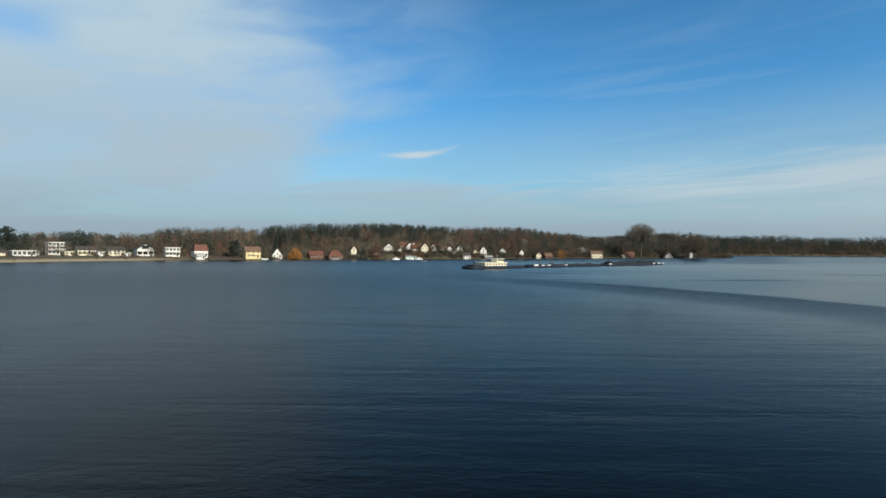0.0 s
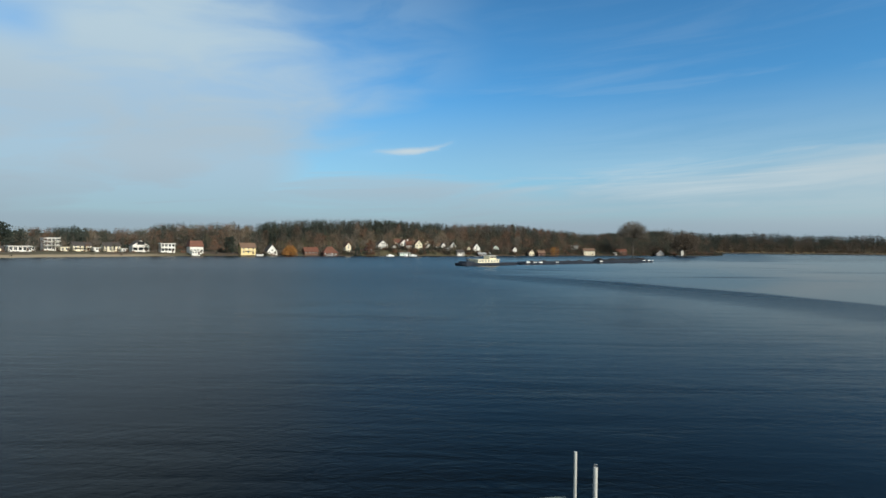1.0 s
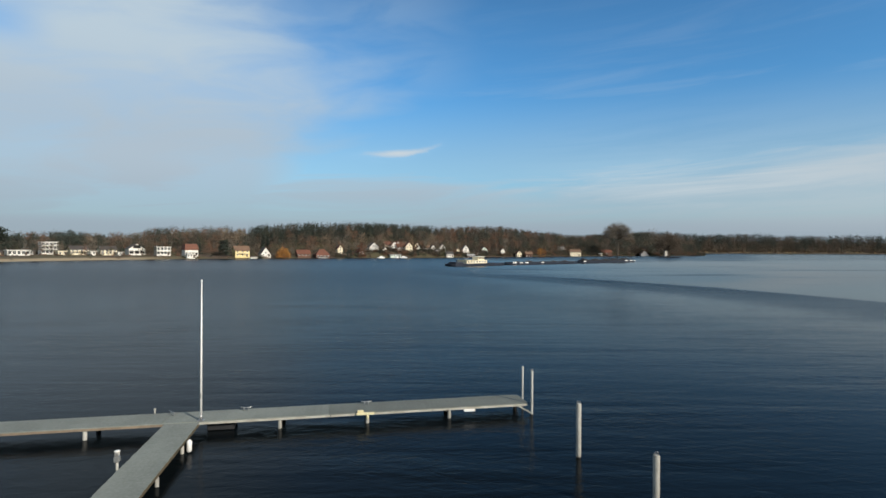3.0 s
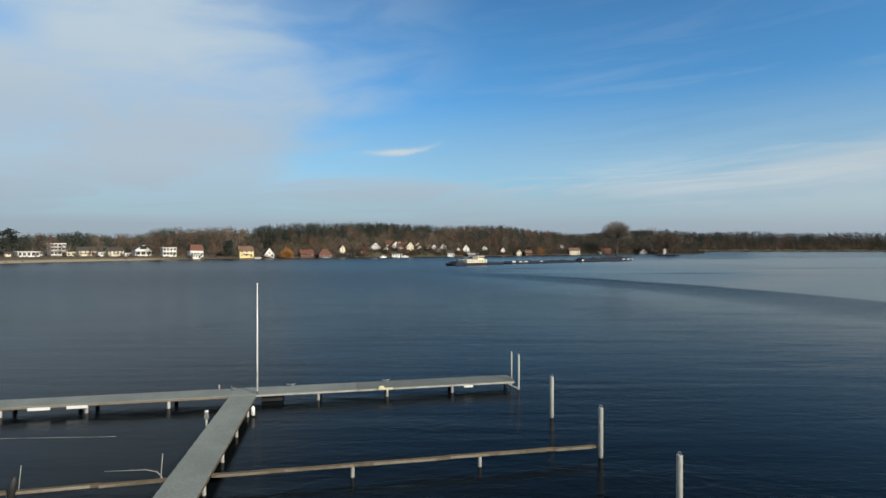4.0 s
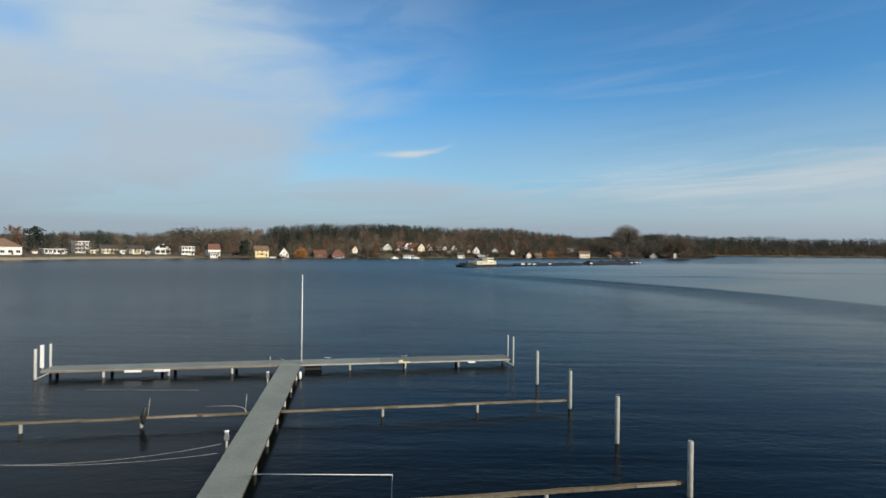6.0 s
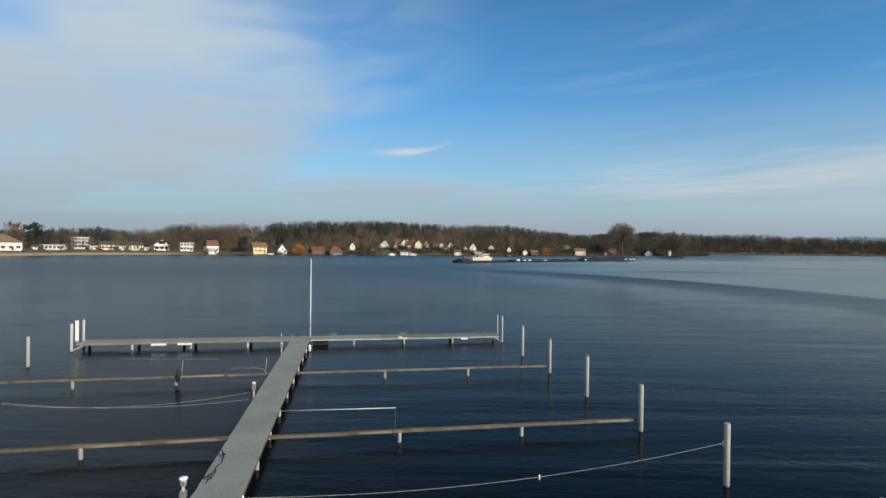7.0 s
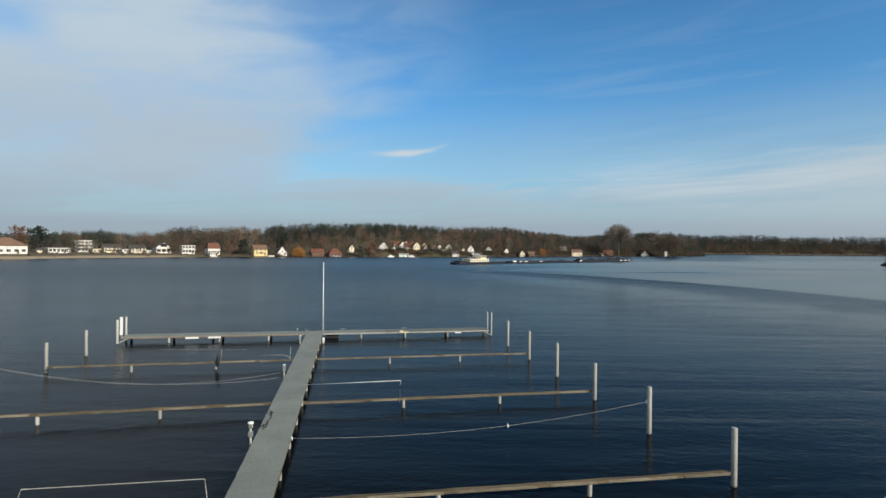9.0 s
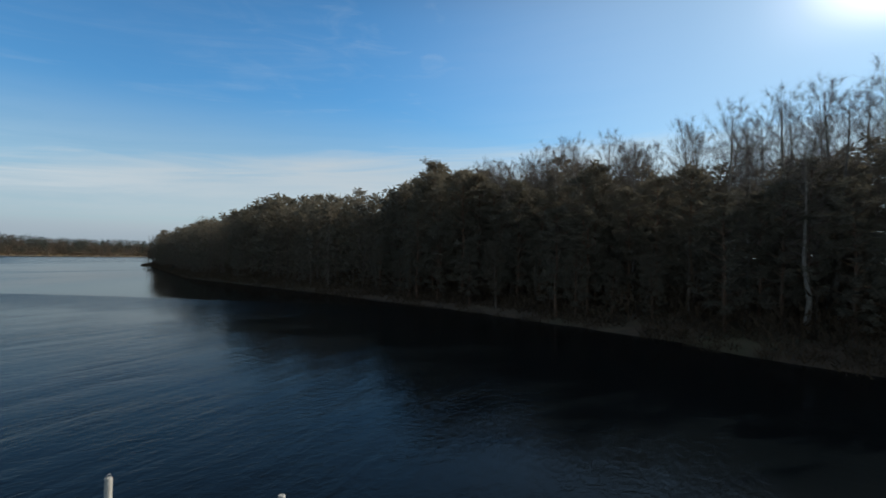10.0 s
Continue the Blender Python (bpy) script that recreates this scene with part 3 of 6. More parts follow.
def bare_tree(seed, h, wide, limbs, subs, twigs, twig_len, twig_w, low=0.3, droop=0.0, sides=5, lean=0.03, forks=True, steep=1.0, thin=1.0):
    """A leafless tree: wavy trunk, rising limbs, side branches and a haze of twigs."""
    wd = Wood(seed)
    r = wd.r
    n = 6
    zt = np.linspace(0, 1, n)
    sway = np.cumsum(r.normal(size=(n, 2)) * h * lean * 0.35, axis=0)
    sway -= sway[0]
    trunk = np.column_stack([sway, zt * h * 0.93])
    r0 = h * 0.015
    wd.limb(trunk, r0 * (1 - zt * 0.88) * np.where(zt == 0, 1.25, 1.0), sides + 1)
    ends, ways = [], []
    for k in range(limbs):
        f = low + (0.95 - low) * (k + r.rand() * 0.8) / limbs
        p = np.array([np.interp(f, zt, trunk[:, 0]), np.interp(f, zt, trunk[:, 1]), f * h * 0.93])
        a = k * 2.4 + r.rand() * 0.9
        rise = (0.55 + 0.75 * f) * steep + r.normal() * 0.12
        shape = math.sin(math.pi * min(max((f - low) / (1.02 - low), 0.0), 1.0) ** 0.75) * 0.75 + 0.3
        ln = wide * shape * (0.75 + 0.5 * r.rand())
        d = np.array([math.cos(a) * math.cos(rise), math.sin(a) * math.cos(rise), math.sin(rise)])
        mid = p + d * ln * 0.5 + r.normal(size=3) * ln * 0.05
        end = p + d * ln + np.array([0, 0, ln * 0.12])
        rl = r0 * (1 - f * 0.8) * 0.42 * thin
        wd.limb([p, mid, end], [rl, rl * 0.6, rl * 0.15], max(sides - 2, 3), "crown")
        for s in range(subs):
            q = 0.3 + 0.7 * (s + r.rand()) / subs
            b = p + (mid - p) * min(q * 2, 1) + (end - mid) * max(q * 2 - 1, 0)
            e = d * 0.6 + r.normal(size=3) * 0.55 + np.array([0, 0, 0.35])
            e = e / np.linalg.norm(e) * ln * (0.55 - 0.25 * q) * (0.8 + 0.5 * r.rand())
            if forks:
                wd.limb([b, b + e], [rl * 0.3, rl * 0.06], 3, "crown")
            ends += [b, end]
            ways += [e, d * ln * 0.25]
    ends, ways = np.array(ends), np.array(ways)
    pick = r.randint(len(ends), size=twigs)
    at = ends[pick] + ways[pick] * (r.rand(twigs, 1) * 1.05)
    ln = np.linalg.norm(ways[pick], axis=1, keepdims=True) + 1e-6
    way = ways[pick] / ln * 0.7 + r.normal(size=(twigs, 3)) * 0.6 + np.array([0, 0, 0.35 - droop])
    way = way / np.linalg.norm(way, axis=1, keepdims=True) * twig_len * (0.5 + r.rand(twigs, 1))
    wd.blades(at, way, twig_w * (0.6 + 0.8 * r.rand(twigs)))
    return wd


def puff_tree(seed, h, wide, lobes, twigs, length, width, low=0.2):
    """A tree of the woods: stem, a few limbs and a lobed crown of fine twigs."""
    wd = Wood(seed)
    r = wd.r
    wd.limb([[0, 0, 0], [0.02 * h, 0, h * 0.5], [0, 0.01 * h, h * 0.9]], [h * 0.014, h * 0.01, h * 0.002], 3)
    cen, rad = [], []
    for k in range(lobes):
        f = (k + 0.5) / lobes
        a = k * 2.4 + r.rand()
        out = wide * 0.62 * math.sin(math.pi * (0.18 + 0.8 * f)) * r.uniform(0.5, 1.0)
        c = np.array([math.cos(a) * out, math.sin(a) * out, h * (low + (0.86 - low) * f)])
        wd.limb([[0, 0, c[2] * 0.72], c], [h * 0.005, h * 0.001], 3)
        cen.append(c)
        rad.append(wide * r.uniform(0.45, 0.62) * (1.0 - 0.3 * f))
    cen, rad = np.array(cen), np.array(rad)
    pick = r.randint(lobes, size=twigs)
    off = r.normal(size=(twigs, 3))
    off = off / np.linalg.norm(off, axis=1, keepdims=True)
    at = cen[pick] + off * (rad[pick] * np.sqrt(r.rand(twigs)))[:, None]
    way = off * 0.6 + r.normal(size=(twigs, 3)) * 0.55 + np.array([0, 0, 0.15])
    wd.blades(at, way * length * (0.5 + 0.5 * r.rand(twigs, 1)), width * (0.6 + 0.8 * r.rand(twigs)))
    return wd


def round_tree(seed, h, wide, limbs, twigs, twig_len, twig_w, fork=0.36):
    """A broad leafless tree: short stem, limbs that fan out to an even dome of twigs."""
    wd = Wood(seed)
    r = wd.r
    top = np.array([0.0, 0.0, h * fork])
    wd.limb([[0, 0, 0], [0.1, 0.1, h * fork * 0.5], top], [h * 0.024, h * 0.02, h * 0.017], 7)
    high = h * (1.0 - fork)
    tips = []
    for k in range(limbs):
        up = 0.04 + 0.96 * (k + 0.5) / limbs
        a = k * 2.39996 + r.normal() * 0.2
        flat = math.sqrt(max(1.0 - up * up, 0.0))
        tip = top + np.array([math.cos(a) * flat * wide, math.sin(a) * flat * wide, up * high]) * r.uniform(0.88, 1.0)
        mid = top + (tip - top) * 0.5 + np.array([0, 0, high * 0.06]) + r.normal(size=3) * wide * 0.04
        wd.limb([top, mid, tip], [h * 0.007, h * 0.004, h * 0.0008], 3, "crown")
        for s in range(5):
            q = r.uniform(0.4, 0.9)
            b = top + (tip - top) * q + np.array([0, 0, high * 0.08 * (1 - q)])
            e = (tip - top) / np.linalg.norm(tip - top) * wide * 0.25 * r.uniform(0.6, 1.0) * (1.15 - q) * 2 + r.normal(size=3) * wide * 0.11
            wd.limb([b, b + e], [h * 0.0022, h * 0.0005], 3, "crown")
            tips += [b, b + e * 0.6]
        tips += [tip, mid + (tip - mid) * 0.7]
    tips = np.array(tips)
    at = tips[r.randint(len(tips), size=twigs)] + r.normal(size=(twigs, 3)) * wide * 0.07
    q = (at - top) / np.array([wide, wide, high])
    n = np.linalg.norm(q, axis=1, keepdims=True)
    at = top + q / np.maximum(n / 0.97, 1.0) * np.array([wide, wide, high])
    way = (at - top) / (np.linalg.norm(at - top, axis=1, keepdims=True) + 1e-6) * 0.8 + r.normal(size=(twigs, 3)) * 0.5
    wd.blades(at, way * twig_len * (0.4 + 0.6 * r.rand(twigs, 1)), twig_w * (0.6 + 0.8 * r.rand(twigs)))
    return wd


def pine_tree(seed, h, wide, limbs, needles, size, low=0.45, sides=5, fat=1.0):
    """A Scots pine: bare reddish stem, clumped crown."""
    wd = Wood(seed)
    r = wd.r
    n = 5
    zt = np.linspace(0, 1, n)
    sway = np.cumsum(r.normal(size=(n, 2)) * h * 0.008, axis=0)
    trunk = np.column_stack([sway - sway[0], zt * h * 0.97])
    r0 = h * 0.013
    wd.limb(trunk, r0 * (1 - zt * 0.85), sides + 1)
    cen, rad = [], []
    for k in range(limbs):
        f = low + (1.0 - low) * (k + r.rand()) / limbs
        p = np.array([np.interp(f, zt, trunk[:, 0]), np.interp(f, zt, trunk[:, 1]), f * h * 0.97])
        a = k * 2.4 + r.rand()
        g0 = (f - low) / (1 - low)
        ln = wide * (0.35 + 0.9 * math.sin(math.pi * min(0.25 + g0 * 0.72, 1.0))) * (0.6 + 0.6 * r.rand())
        d = np.array([math.cos(a), math.sin(a), 0.25 + 0.5 * g0])
        end = p + d * ln
        wd.limb([p, p + d * ln * 0.5 + [0, 0, ln * 0.05], end], [r0 * 0.25, r0 * 0.16, r0 * 0.05], 3)
        for q in (0.55, 0.8, 1.0):
            cen.append(p + d * ln * q + r.normal(size=3) * ln * 0.12)
            rad.append(size * (0.7 + 0.6 * r.rand()))
    cen.append(trunk[-1] + [0, 0, 0.02 * h])
    rad.append(size)
    cen, rad = np.array(cen), np.array(rad)
    pick = r.randint(len(cen), size=needles)
    off = r.normal(size=(needles, 3))
    off = off / np.linalg.norm(off, axis=1, keepdims=True)
    off[:, 2] = off[:, 2] * 0.6 + 0.1
    at = cen[pick] + off * (rad[pick] * (0.25 + 0.75 * r.rand(needles)))[:, None]
    way = off * rad[pick][:, None] * 0.5 + r.normal(size=(needles, 3)) * size * 0.3
    wd.blades(at, way, size * fat * (0.35 + 0.4 * r.rand(needles)))
    return wd


def spruce_tree(seed, h, wide, needles, sides=5):
    """A spruce: tiers of drooping boughs on a straight stem."""
    wd = Wood(seed)
    r = wd.r
    wd.limb([[0, 0, 0], [0, 0, h * 0.5], [0, 0, h]], [h * 0.014, h * 0.009, 0.02], sides)
    f = r.rand(needles) ** 0.7
    f = np.floor(f * 14) / 14 + r.rand(needles) * 0.035
    a = r.rand(needles) * 2 * np.pi
    reach = wide * (1.0 - f) * (0.25 + 0.75 * r.rand(needles)) + 0.1
    z = h * (0.1 + 0.9 * f) - reach * 0.25
    at = np.column_stack([np.cos(a) * reach, np.sin(a) * reach, z])
    way = np.column_stack([np.cos(a), np.sin(a), -0.6 + r.rand(needles) * 0.5]) * (wide * (1.05 - f) * 0.28)[:, None]
    wd.blades(at, way, wide * (1.1 - f) * 0.34)
    return wd


def bush(seed, h, wide, twigs, w):
    wd = Wood(seed)
    r = wd.r
    for k in range(7):
        a = k * 0.9 + r.rand()
        e = np.array([math.cos(a) * wide * 0.6, math.sin(a) * wide * 0.6, h * (0.6 + 0.4 * r.rand())])
        wd.limb([[0, 0, 0], e * [0.4, 0.4, 0.6], e], [0.05, 0.035, 0.01], 3)
    a = r.rand(twigs) * 2 * np.pi
    q = np.sqrt(r.rand(twigs)) * wide
    top = h * np.sqrt(np.clip(1 - (q / wide) ** 2, 0.03, 1))
    at = np.column_stack([np.cos(a) * q, np.sin(a) * q, top * r.rand(twigs) * 0.85])
    way = np.column_stack([np.cos(a) * 0.4, np.sin(a) * 0.4, np.ones(twigs)]) + r.normal(size=(twigs, 3)) * 0.45
    wd.blades(at, way * (h * 0.22), w * (0.6 + 0.8 * r.rand(twigs)))
    return wd


def tree_thing(name, wd, bark, leaf, label, group="", m=None, category="tree"):
    ob = thing(name, label, category, group, m)
    for key, mt in (("trunk", bark), ("crown", leaf)):
        v, t = wd.arrays(key)
        part(key, soup(key, v, t, [mt]), None, ob)
    return ob


def scatter(x0, y0, x1, y1, step, seed):
    """A jittered grid of places."""
    r = np.random.RandomState(seed)
    X, Y = np.meshgrid(np.arange(x0, x1, step), np.arange(y0, y1, step))
    return X.ravel() + r.uniform(-0.45, 0.45, X.size) * step, Y.ravel() + r.uniform(-0.45, 0.45, X.size) * step, r


def plant(name, label, spots, kinds, mats):
    """One object of many trees: spots are (x, y, z, scale, turn, kind, material of the crown)."""
    V, T, I = [], [], []
    n = 0
    for x, y, z, s, turn, kind, leaf in spots:
        for key in ("trunk", "crown"):
            v, t = kinds[kind][key]
            if not len(v):
                continue
            c, q = math.cos(turn), math.sin(turn)
            w = np.column_stack([(v[:, 0] * c - v[:, 1] * q) * s + x, (v[:, 0] * q + v[:, 1] * c) * s + y, v[:, 2] * s + z])
            V.append(w)
            T.append(t + n)
            I.append(np.full(len(t), 0 if key == "trunk" else leaf))
            n += len(v)
    me = soup(name, np.concatenate(V), np.concatenate(T), mats, np.concatenate(I))
    return tagged(new(name, me), label, "woods", kind="stuff")


def kind_of(wd):
    return {k: wd.arrays(k) for k in ("trunk", "crown")}


# small models for the woods beyond the water; heights of 10 m, scaled when planted
FAR_KINDS = (
    [kind_of(puff_tree(10 + k, 10, (4.2, 4.7, 3.8, 4.4, 4.0)[k], 8, 300, 0.62, 0.27, 0.3)) for k in range(5)]
    + [kind_of(puff_tree(20 + k, 10, 3.6, 8, 280, 0.6, 0.3, 0.36)) for k in range(3)]
    + [kind_of(spruce_tree(30 + k, 10, 2.1, 260, 3)) for k in range(2)]
    + [kind_of(bush(40 + k, 10, 7, 130, 0.85)) for k in range(2)]
)
FAR_MATS = [BARK, TWIG, TWIG_RED, TWIG_GREY, TWIG_OLIVE, NEEDLE, NEEDLE_FAR, TWIG_GOLD, REED, SCRUB, TWIG_DARK, TWIG_TAN]
BANK_MATS = [BARK, BANK_TWIG, BIRCH_TWIG, BANK_NEEDLE, SCRUB]

HOUSE_SPOTS = []       # bearing, distance and half width of the plots that stay free of trees


def far_woods():
    X, Y, r = scatter(-520, 90, 620, 900, 8.4, 5)
    d, b, rng = to_shore(X, Y), bearing(X, Y), np.hypot(X - REF[0], Y - REF[1])
    keep = (d > 6) & (d < 150) & (b > -46) & (b < 56) & (Y > 100)
    spots = []
    for x, y, dd, bb, rr in zip(X[keep], Y[keep], d[keep], b[keep], rng[keep]):
        z = float(terrain(x, y))
        roof = REF[2] + rr * math.tan(radians(float(np.interp(bb, SKY_B, SKY_E))))
        free = any(abs(bb - hb) * rr / 57.3 < half + 2.0 and abs(rr - hr) < half * 0.8 + 4 for hb, hr, half in HOUSE_SPOTS)
        ahead = any(abs(bb - hb) * rr / 57.3 < half * 0.8 and rr < hr and rr > hr - 70 for hb, hr, half in HOUSE_SPOTS)
        if free or (ahead and (bb < 2 or (bb < 14 and r.rand() > 0.7))):
            continue
        if dd < 55:
            open_land = 0.48 if bb < 2 else 0.9 if bb < 16 else 1.2
            if r.rand() > open_land * (0.5 if dd < 16 and bb < 14 else 1.0):
                continue
            h = r.uniform(6, 13) if bb < 14 else r.uniform(9, 17)
            if ahead:
                h = r.uniform(2.5, 6.0) if bb < 16 else r.uniform(5.0, 9.5)
        else:
            h = min(max(roof - z, 9), 21) * r.uniform(0.82, 1.0) * (0.8 if dd < 85 and -9.5 < bb < 10 else 1.0)
        h = min(h, max(roof - z, 4.0) * 1.07)
        dice = r.rand()
        ridge = dd > 85 and -9.5 < bb < 10
        conifer = 0.72 if -32 < bb < -22 else 0.3 if bb < -14 else 0.7 if ridge else 0.4 if bb > 24 else 0.16
        if dice < conifer:
            if ridge:
                h = min(max(roof - z, 9), 23) * r.uniform(0.88, 1.04)
            if dd > 85 and r.rand() < 0.75:
                kind, leaf = 8 + r.randint(2), 6
            else:
                kind, leaf = 5 + r.randint(3), 6
        else:
            kind = r.randint(5)
            h *= 0.84 if ridge else 1.0
            leaf = r.choice([1, 1, 2, 2, 3, 4, 10, 10, 11]) if bb < 12 else r.choice([1, 2, 4, 6, 10, 10, 10])
            h *= r.choice([0.8, 0.92, 1.0, 1.06])
        spots.append((x, y, z - 0.2, h / 10, r.rand() * 6.28, kind, leaf))
    # dark evergreens along the top of the ridge
    X, Y, r = scatter(-120, 380, 160, 660, 5.6, 15)
    d, b, rng = to_shore(X, Y), bearing(X, Y), np.hypot(X - REF[0], Y - REF[1])
    keep = (d > 100) & (d < 140) & (b > -8.5) & (b < 9)
    for x, y, bb, rr in zip(X[keep], Y[keep], b[keep], rng[keep]):
        z = float(terrain(x, y))
        roof = REF[2] + rr * math.tan(radians(float(np.interp(bb, SKY_B, SKY_E))))
        h = min(max(roof - z, 9), 23) * r.uniform(0.8, 1.05)
        kind = 8 + r.randint(2) if r.rand() < 0.7 else 5 + r.randint(3)
        spots.append((x, y, z - 0.2, h / 10, r.rand() * 6.28, kind, 6))
    # undergrowth under the far trees and along the water
    X, Y, r = scatter(-520, 90, 620, 900, 7.0, 6)
    d, b, rng = to_shore(X, Y), bearing(X, Y), np.hypot(X - REF[0], Y - REF[1])
    keep = (d > 1.2) & (d < 62) & (b > -46) & (b < 56) & (Y > 100)
    for x, y, dd, bb, rr in zip(X[keep], Y[keep], d[keep], b[keep], rng[keep]):
        near_house = any(abs(bb - hb) * rr / 57.3 < half + 1.0 and hr - 60 < rr < hr + half for hb, hr, half in HOUSE_SPOTS)
        if dd < 50 and ((near_house and dd > 7 and bb < 1) or r.rand() > (0.25 if bb < -15 else 0.85)):
            continue
        h = r.uniform(1.2, 2.6) if near_house and bb > 1 else r.uniform(0.7, 1.7) if near_house else r.uniform(1.5, 3.5) if dd < 50 else r.uniform(3, 5.5)
        spots.append((x, y, float(terrain(x, y)) - 0.2, h / 10, r.rand() * 6.28, 10 + r.randint(2), r.choice([1, 2, 4, 6, 10, 10]) if bb < 2 else r.choice([4, 6, 10, 10])))
    # hedges and shrubs before the houses
    for hb, hr, half in HOUSE_SPOTS:
        for k in range(6 if hb < -17 else 9 if hb < -8 else 17):
            bb, rr = hb + r.uniform(-1.3, 1.3) * half / hr * 57.3, hr - half - r.uniform(1, 7)
            x, y = REF[0] + rr * math.sin(radians(bb)), REF[1] + rr * math.cos(radians(bb))
            if float(to_shore(x, y)) > 0.6:
                h = r.uniform(0.6, 1.5) if hb < -8 else r.uniform(1.6, 3.8)
                spots.append((x, y, float(terrain(x, y)) - 0.2, h / 10, r.rand() * 6.28, 10 + r.randint(2), r.choice([2, 4, 6, 6, 10, 10])))
        if hb > 2:
            for k in range(4):
                off = r.choice([-1, 1]) * r.uniform(0.55, 1.7) * half
                bb, rr = hb + off / hr * 57.3, hr - r.uniform(3, 15)
                x, y = REF[0] + rr * math.sin(radians(bb)), REF[1] + rr * math.cos(radians(bb))
                if float(to_shore(x, y)) > 2:
                    spots.append((x, y, float(terrain(x, y)) - 0.2, r.uniform(0.4, 0.85), r.rand() * 6.28, r.choice([0, 1, 2, 3, 4, 5, 6]), r.choice([2, 4, 6, 10, 10])))
        for s in (-1, 1):
            if hb < -8 and r.rand() < 0.5:
                continue
            bb, rr = hb + s * (half + r.uniform(2, 4)) / hr * 57.3, hr + r.uniform(-6, 2)
            x, y = REF[0] + rr * math.sin(radians(bb)), REF[1] + rr * math.cos(radians(bb))
            if float(to_shore(x, y)) > 3 and not any(abs(bb - ob) * rr / 57.3 < oh and abs(rr - orr) < oh + 2 for ob, orr, oh in HOUSE_SPOTS):
                spots.append((x, y, float(terrain(x, y)) - 0.2, r.uniform(0.6, 1.15), r.rand() * 6.28, r.choice([0, 1, 2, 3, 4, 5, 6, 8]), r.choice([1, 2, 3, 4])))
    # trees and scrub close along the water east of the village
    line = np.array(NORTH[8:], float)
    leg = np.hypot(*np.diff(line, axis=0).T)
    run = np.concatenate([[0.0], np.cumsum(leg)])
    for q in np.arange(20.0, run[-1], 2.6):
        for inland, tall in ((2.0, r.uniform(1.6, 3.6)), (r.uniform(4, 8), r.uniform(3.0, 6.0)), (r.uniform(7, 16), r.uniform(6.0, 13.0) if q > 150 else 0)):
            x = np.interp(q, run, line[:, 0]) + r.uniform(-1.5, 1.5) - inland * 0.42
            y = np.interp(q, run, line[:, 1]) + inland * 0.9
            bb = float(bearing(x, y))
            if tall == 0 or (tall > 6.0 and r.rand() < 0.45) or (bb < 14 and r.rand() < 0.5):
                continue
            kind = 10 + r.randint(2) if tall < 6.0 else r.randint(5)
            spots.append((x, y, float(terrain(x, y)) - 0.2, tall / 10, r.rand() * 6.28, kind, r.choice([10, 10, 4, 6, 2, 1])))
    # tall bare trees round the foot of the great oak
    for k in range(16):
        bb, rr = 27.1 + 2.9 * k / 15 + r.uniform(-0.1, 0.1), r.uniform(652, 700)
        x, y = REF[0] + rr * math.sin(radians(bb)), REF[1] + rr * math.cos(radians(bb))
        if float(to_shore(x, y)) > 3:
            z = float(terrain(x, y)) - 0.2
            tall = REF[2] + rr * math.tan(radians(1.45)) - z
            spots.append((x, y, z, min(tall, 22.0) * r.uniform(0.85, 1.0) / 10, r.rand() * 6.28, r.randint(5), r.choice([1, 10, 10, 4])))
    plant("far_woods", "bare brown and dark evergreen woods on the far shore", spots, FAR_KINDS, FAR_MATS)
    # the more distant shore at the lake's end
    X, Y, r = scatter(520, 600, 2300, 2100, 13.0, 8)
    d, b, rng = to_shore(X, Y), bearing(X, Y), np.hypot(X - REF[0], Y - REF[1])
    keep = (d > 2) & (d < 95) & (b > 30) & (b < 56) & (rng > 720) & (rng < 2400)
    spots = []
    for x, y, dd, bb, rr in zip(X[keep], Y[keep], d[keep], b[keep], rng[keep]):
        z = float(terrain(x, y))
        roof = REF[2] + rr * math.tan(radians(float(np.interp(bb, SKY_B, SKY_E))))
        spots.append((x + 4, y + 4, z - 0.2, r.uniform(0.25, 0.5) if dd < 22 else r.uniform(0.6, 0.9), r.rand() * 6.28, 10 + r.randint(2), r.choice([8, 1, 9]) if dd < 22 else r.choice([1, 9, 9])))
        if dd < 22:
            continue
        h = min(max(roof - z, 12), 36) * (r.uniform(0.6, 0.75) if dd < 45 else r.uniform(1.0, 1.14))
        kind, leaf = (5 + r.randint(3), 6) if r.rand() < (0.3 if dd < 55 else 0.75) else (r.randint(5), r.choice([1, 1, 9, 10]))
        spots.append((x, y, z - 0.2, h / 10, r.rand() * 6.28, kind, leaf))
    plant("distant_woods", "dark pine woods with rusty scrub at the lake's end", spots, FAR_KINDS, FAR_MATS)


# ---------------------------------------------------------------- the wooded bank to the east
EYE_E = (2.4, -49.2, 8.3)
TOP_B = np.array([44, 50, 54, 58, 62, 65, 70, 74, 77, 81, 83.5, 87, 92, 94.5, 97, 101.5, 106.5, 112, 118.5, 140])
TOP_E = np.array([1.7, 2.0, 3.2, 4.9, 6.5, 6.8, 7.8, 8.0, 9.9, 10.6, 10.2, 11.5, 11.9, 12.6, 12.0, 12.8, 14.6, 15.6, 15.2, 15.0])
PINE_E = np.array([1.7, 1.9, 3.0, 4.7, 6.3, 6.5, 7.2, 7.4, 9.9, 10.6, 8.9, 8.4, 10.6, 10.2, 9.4, 9.3, 9.1, 9.2, 10.4, 11.0])


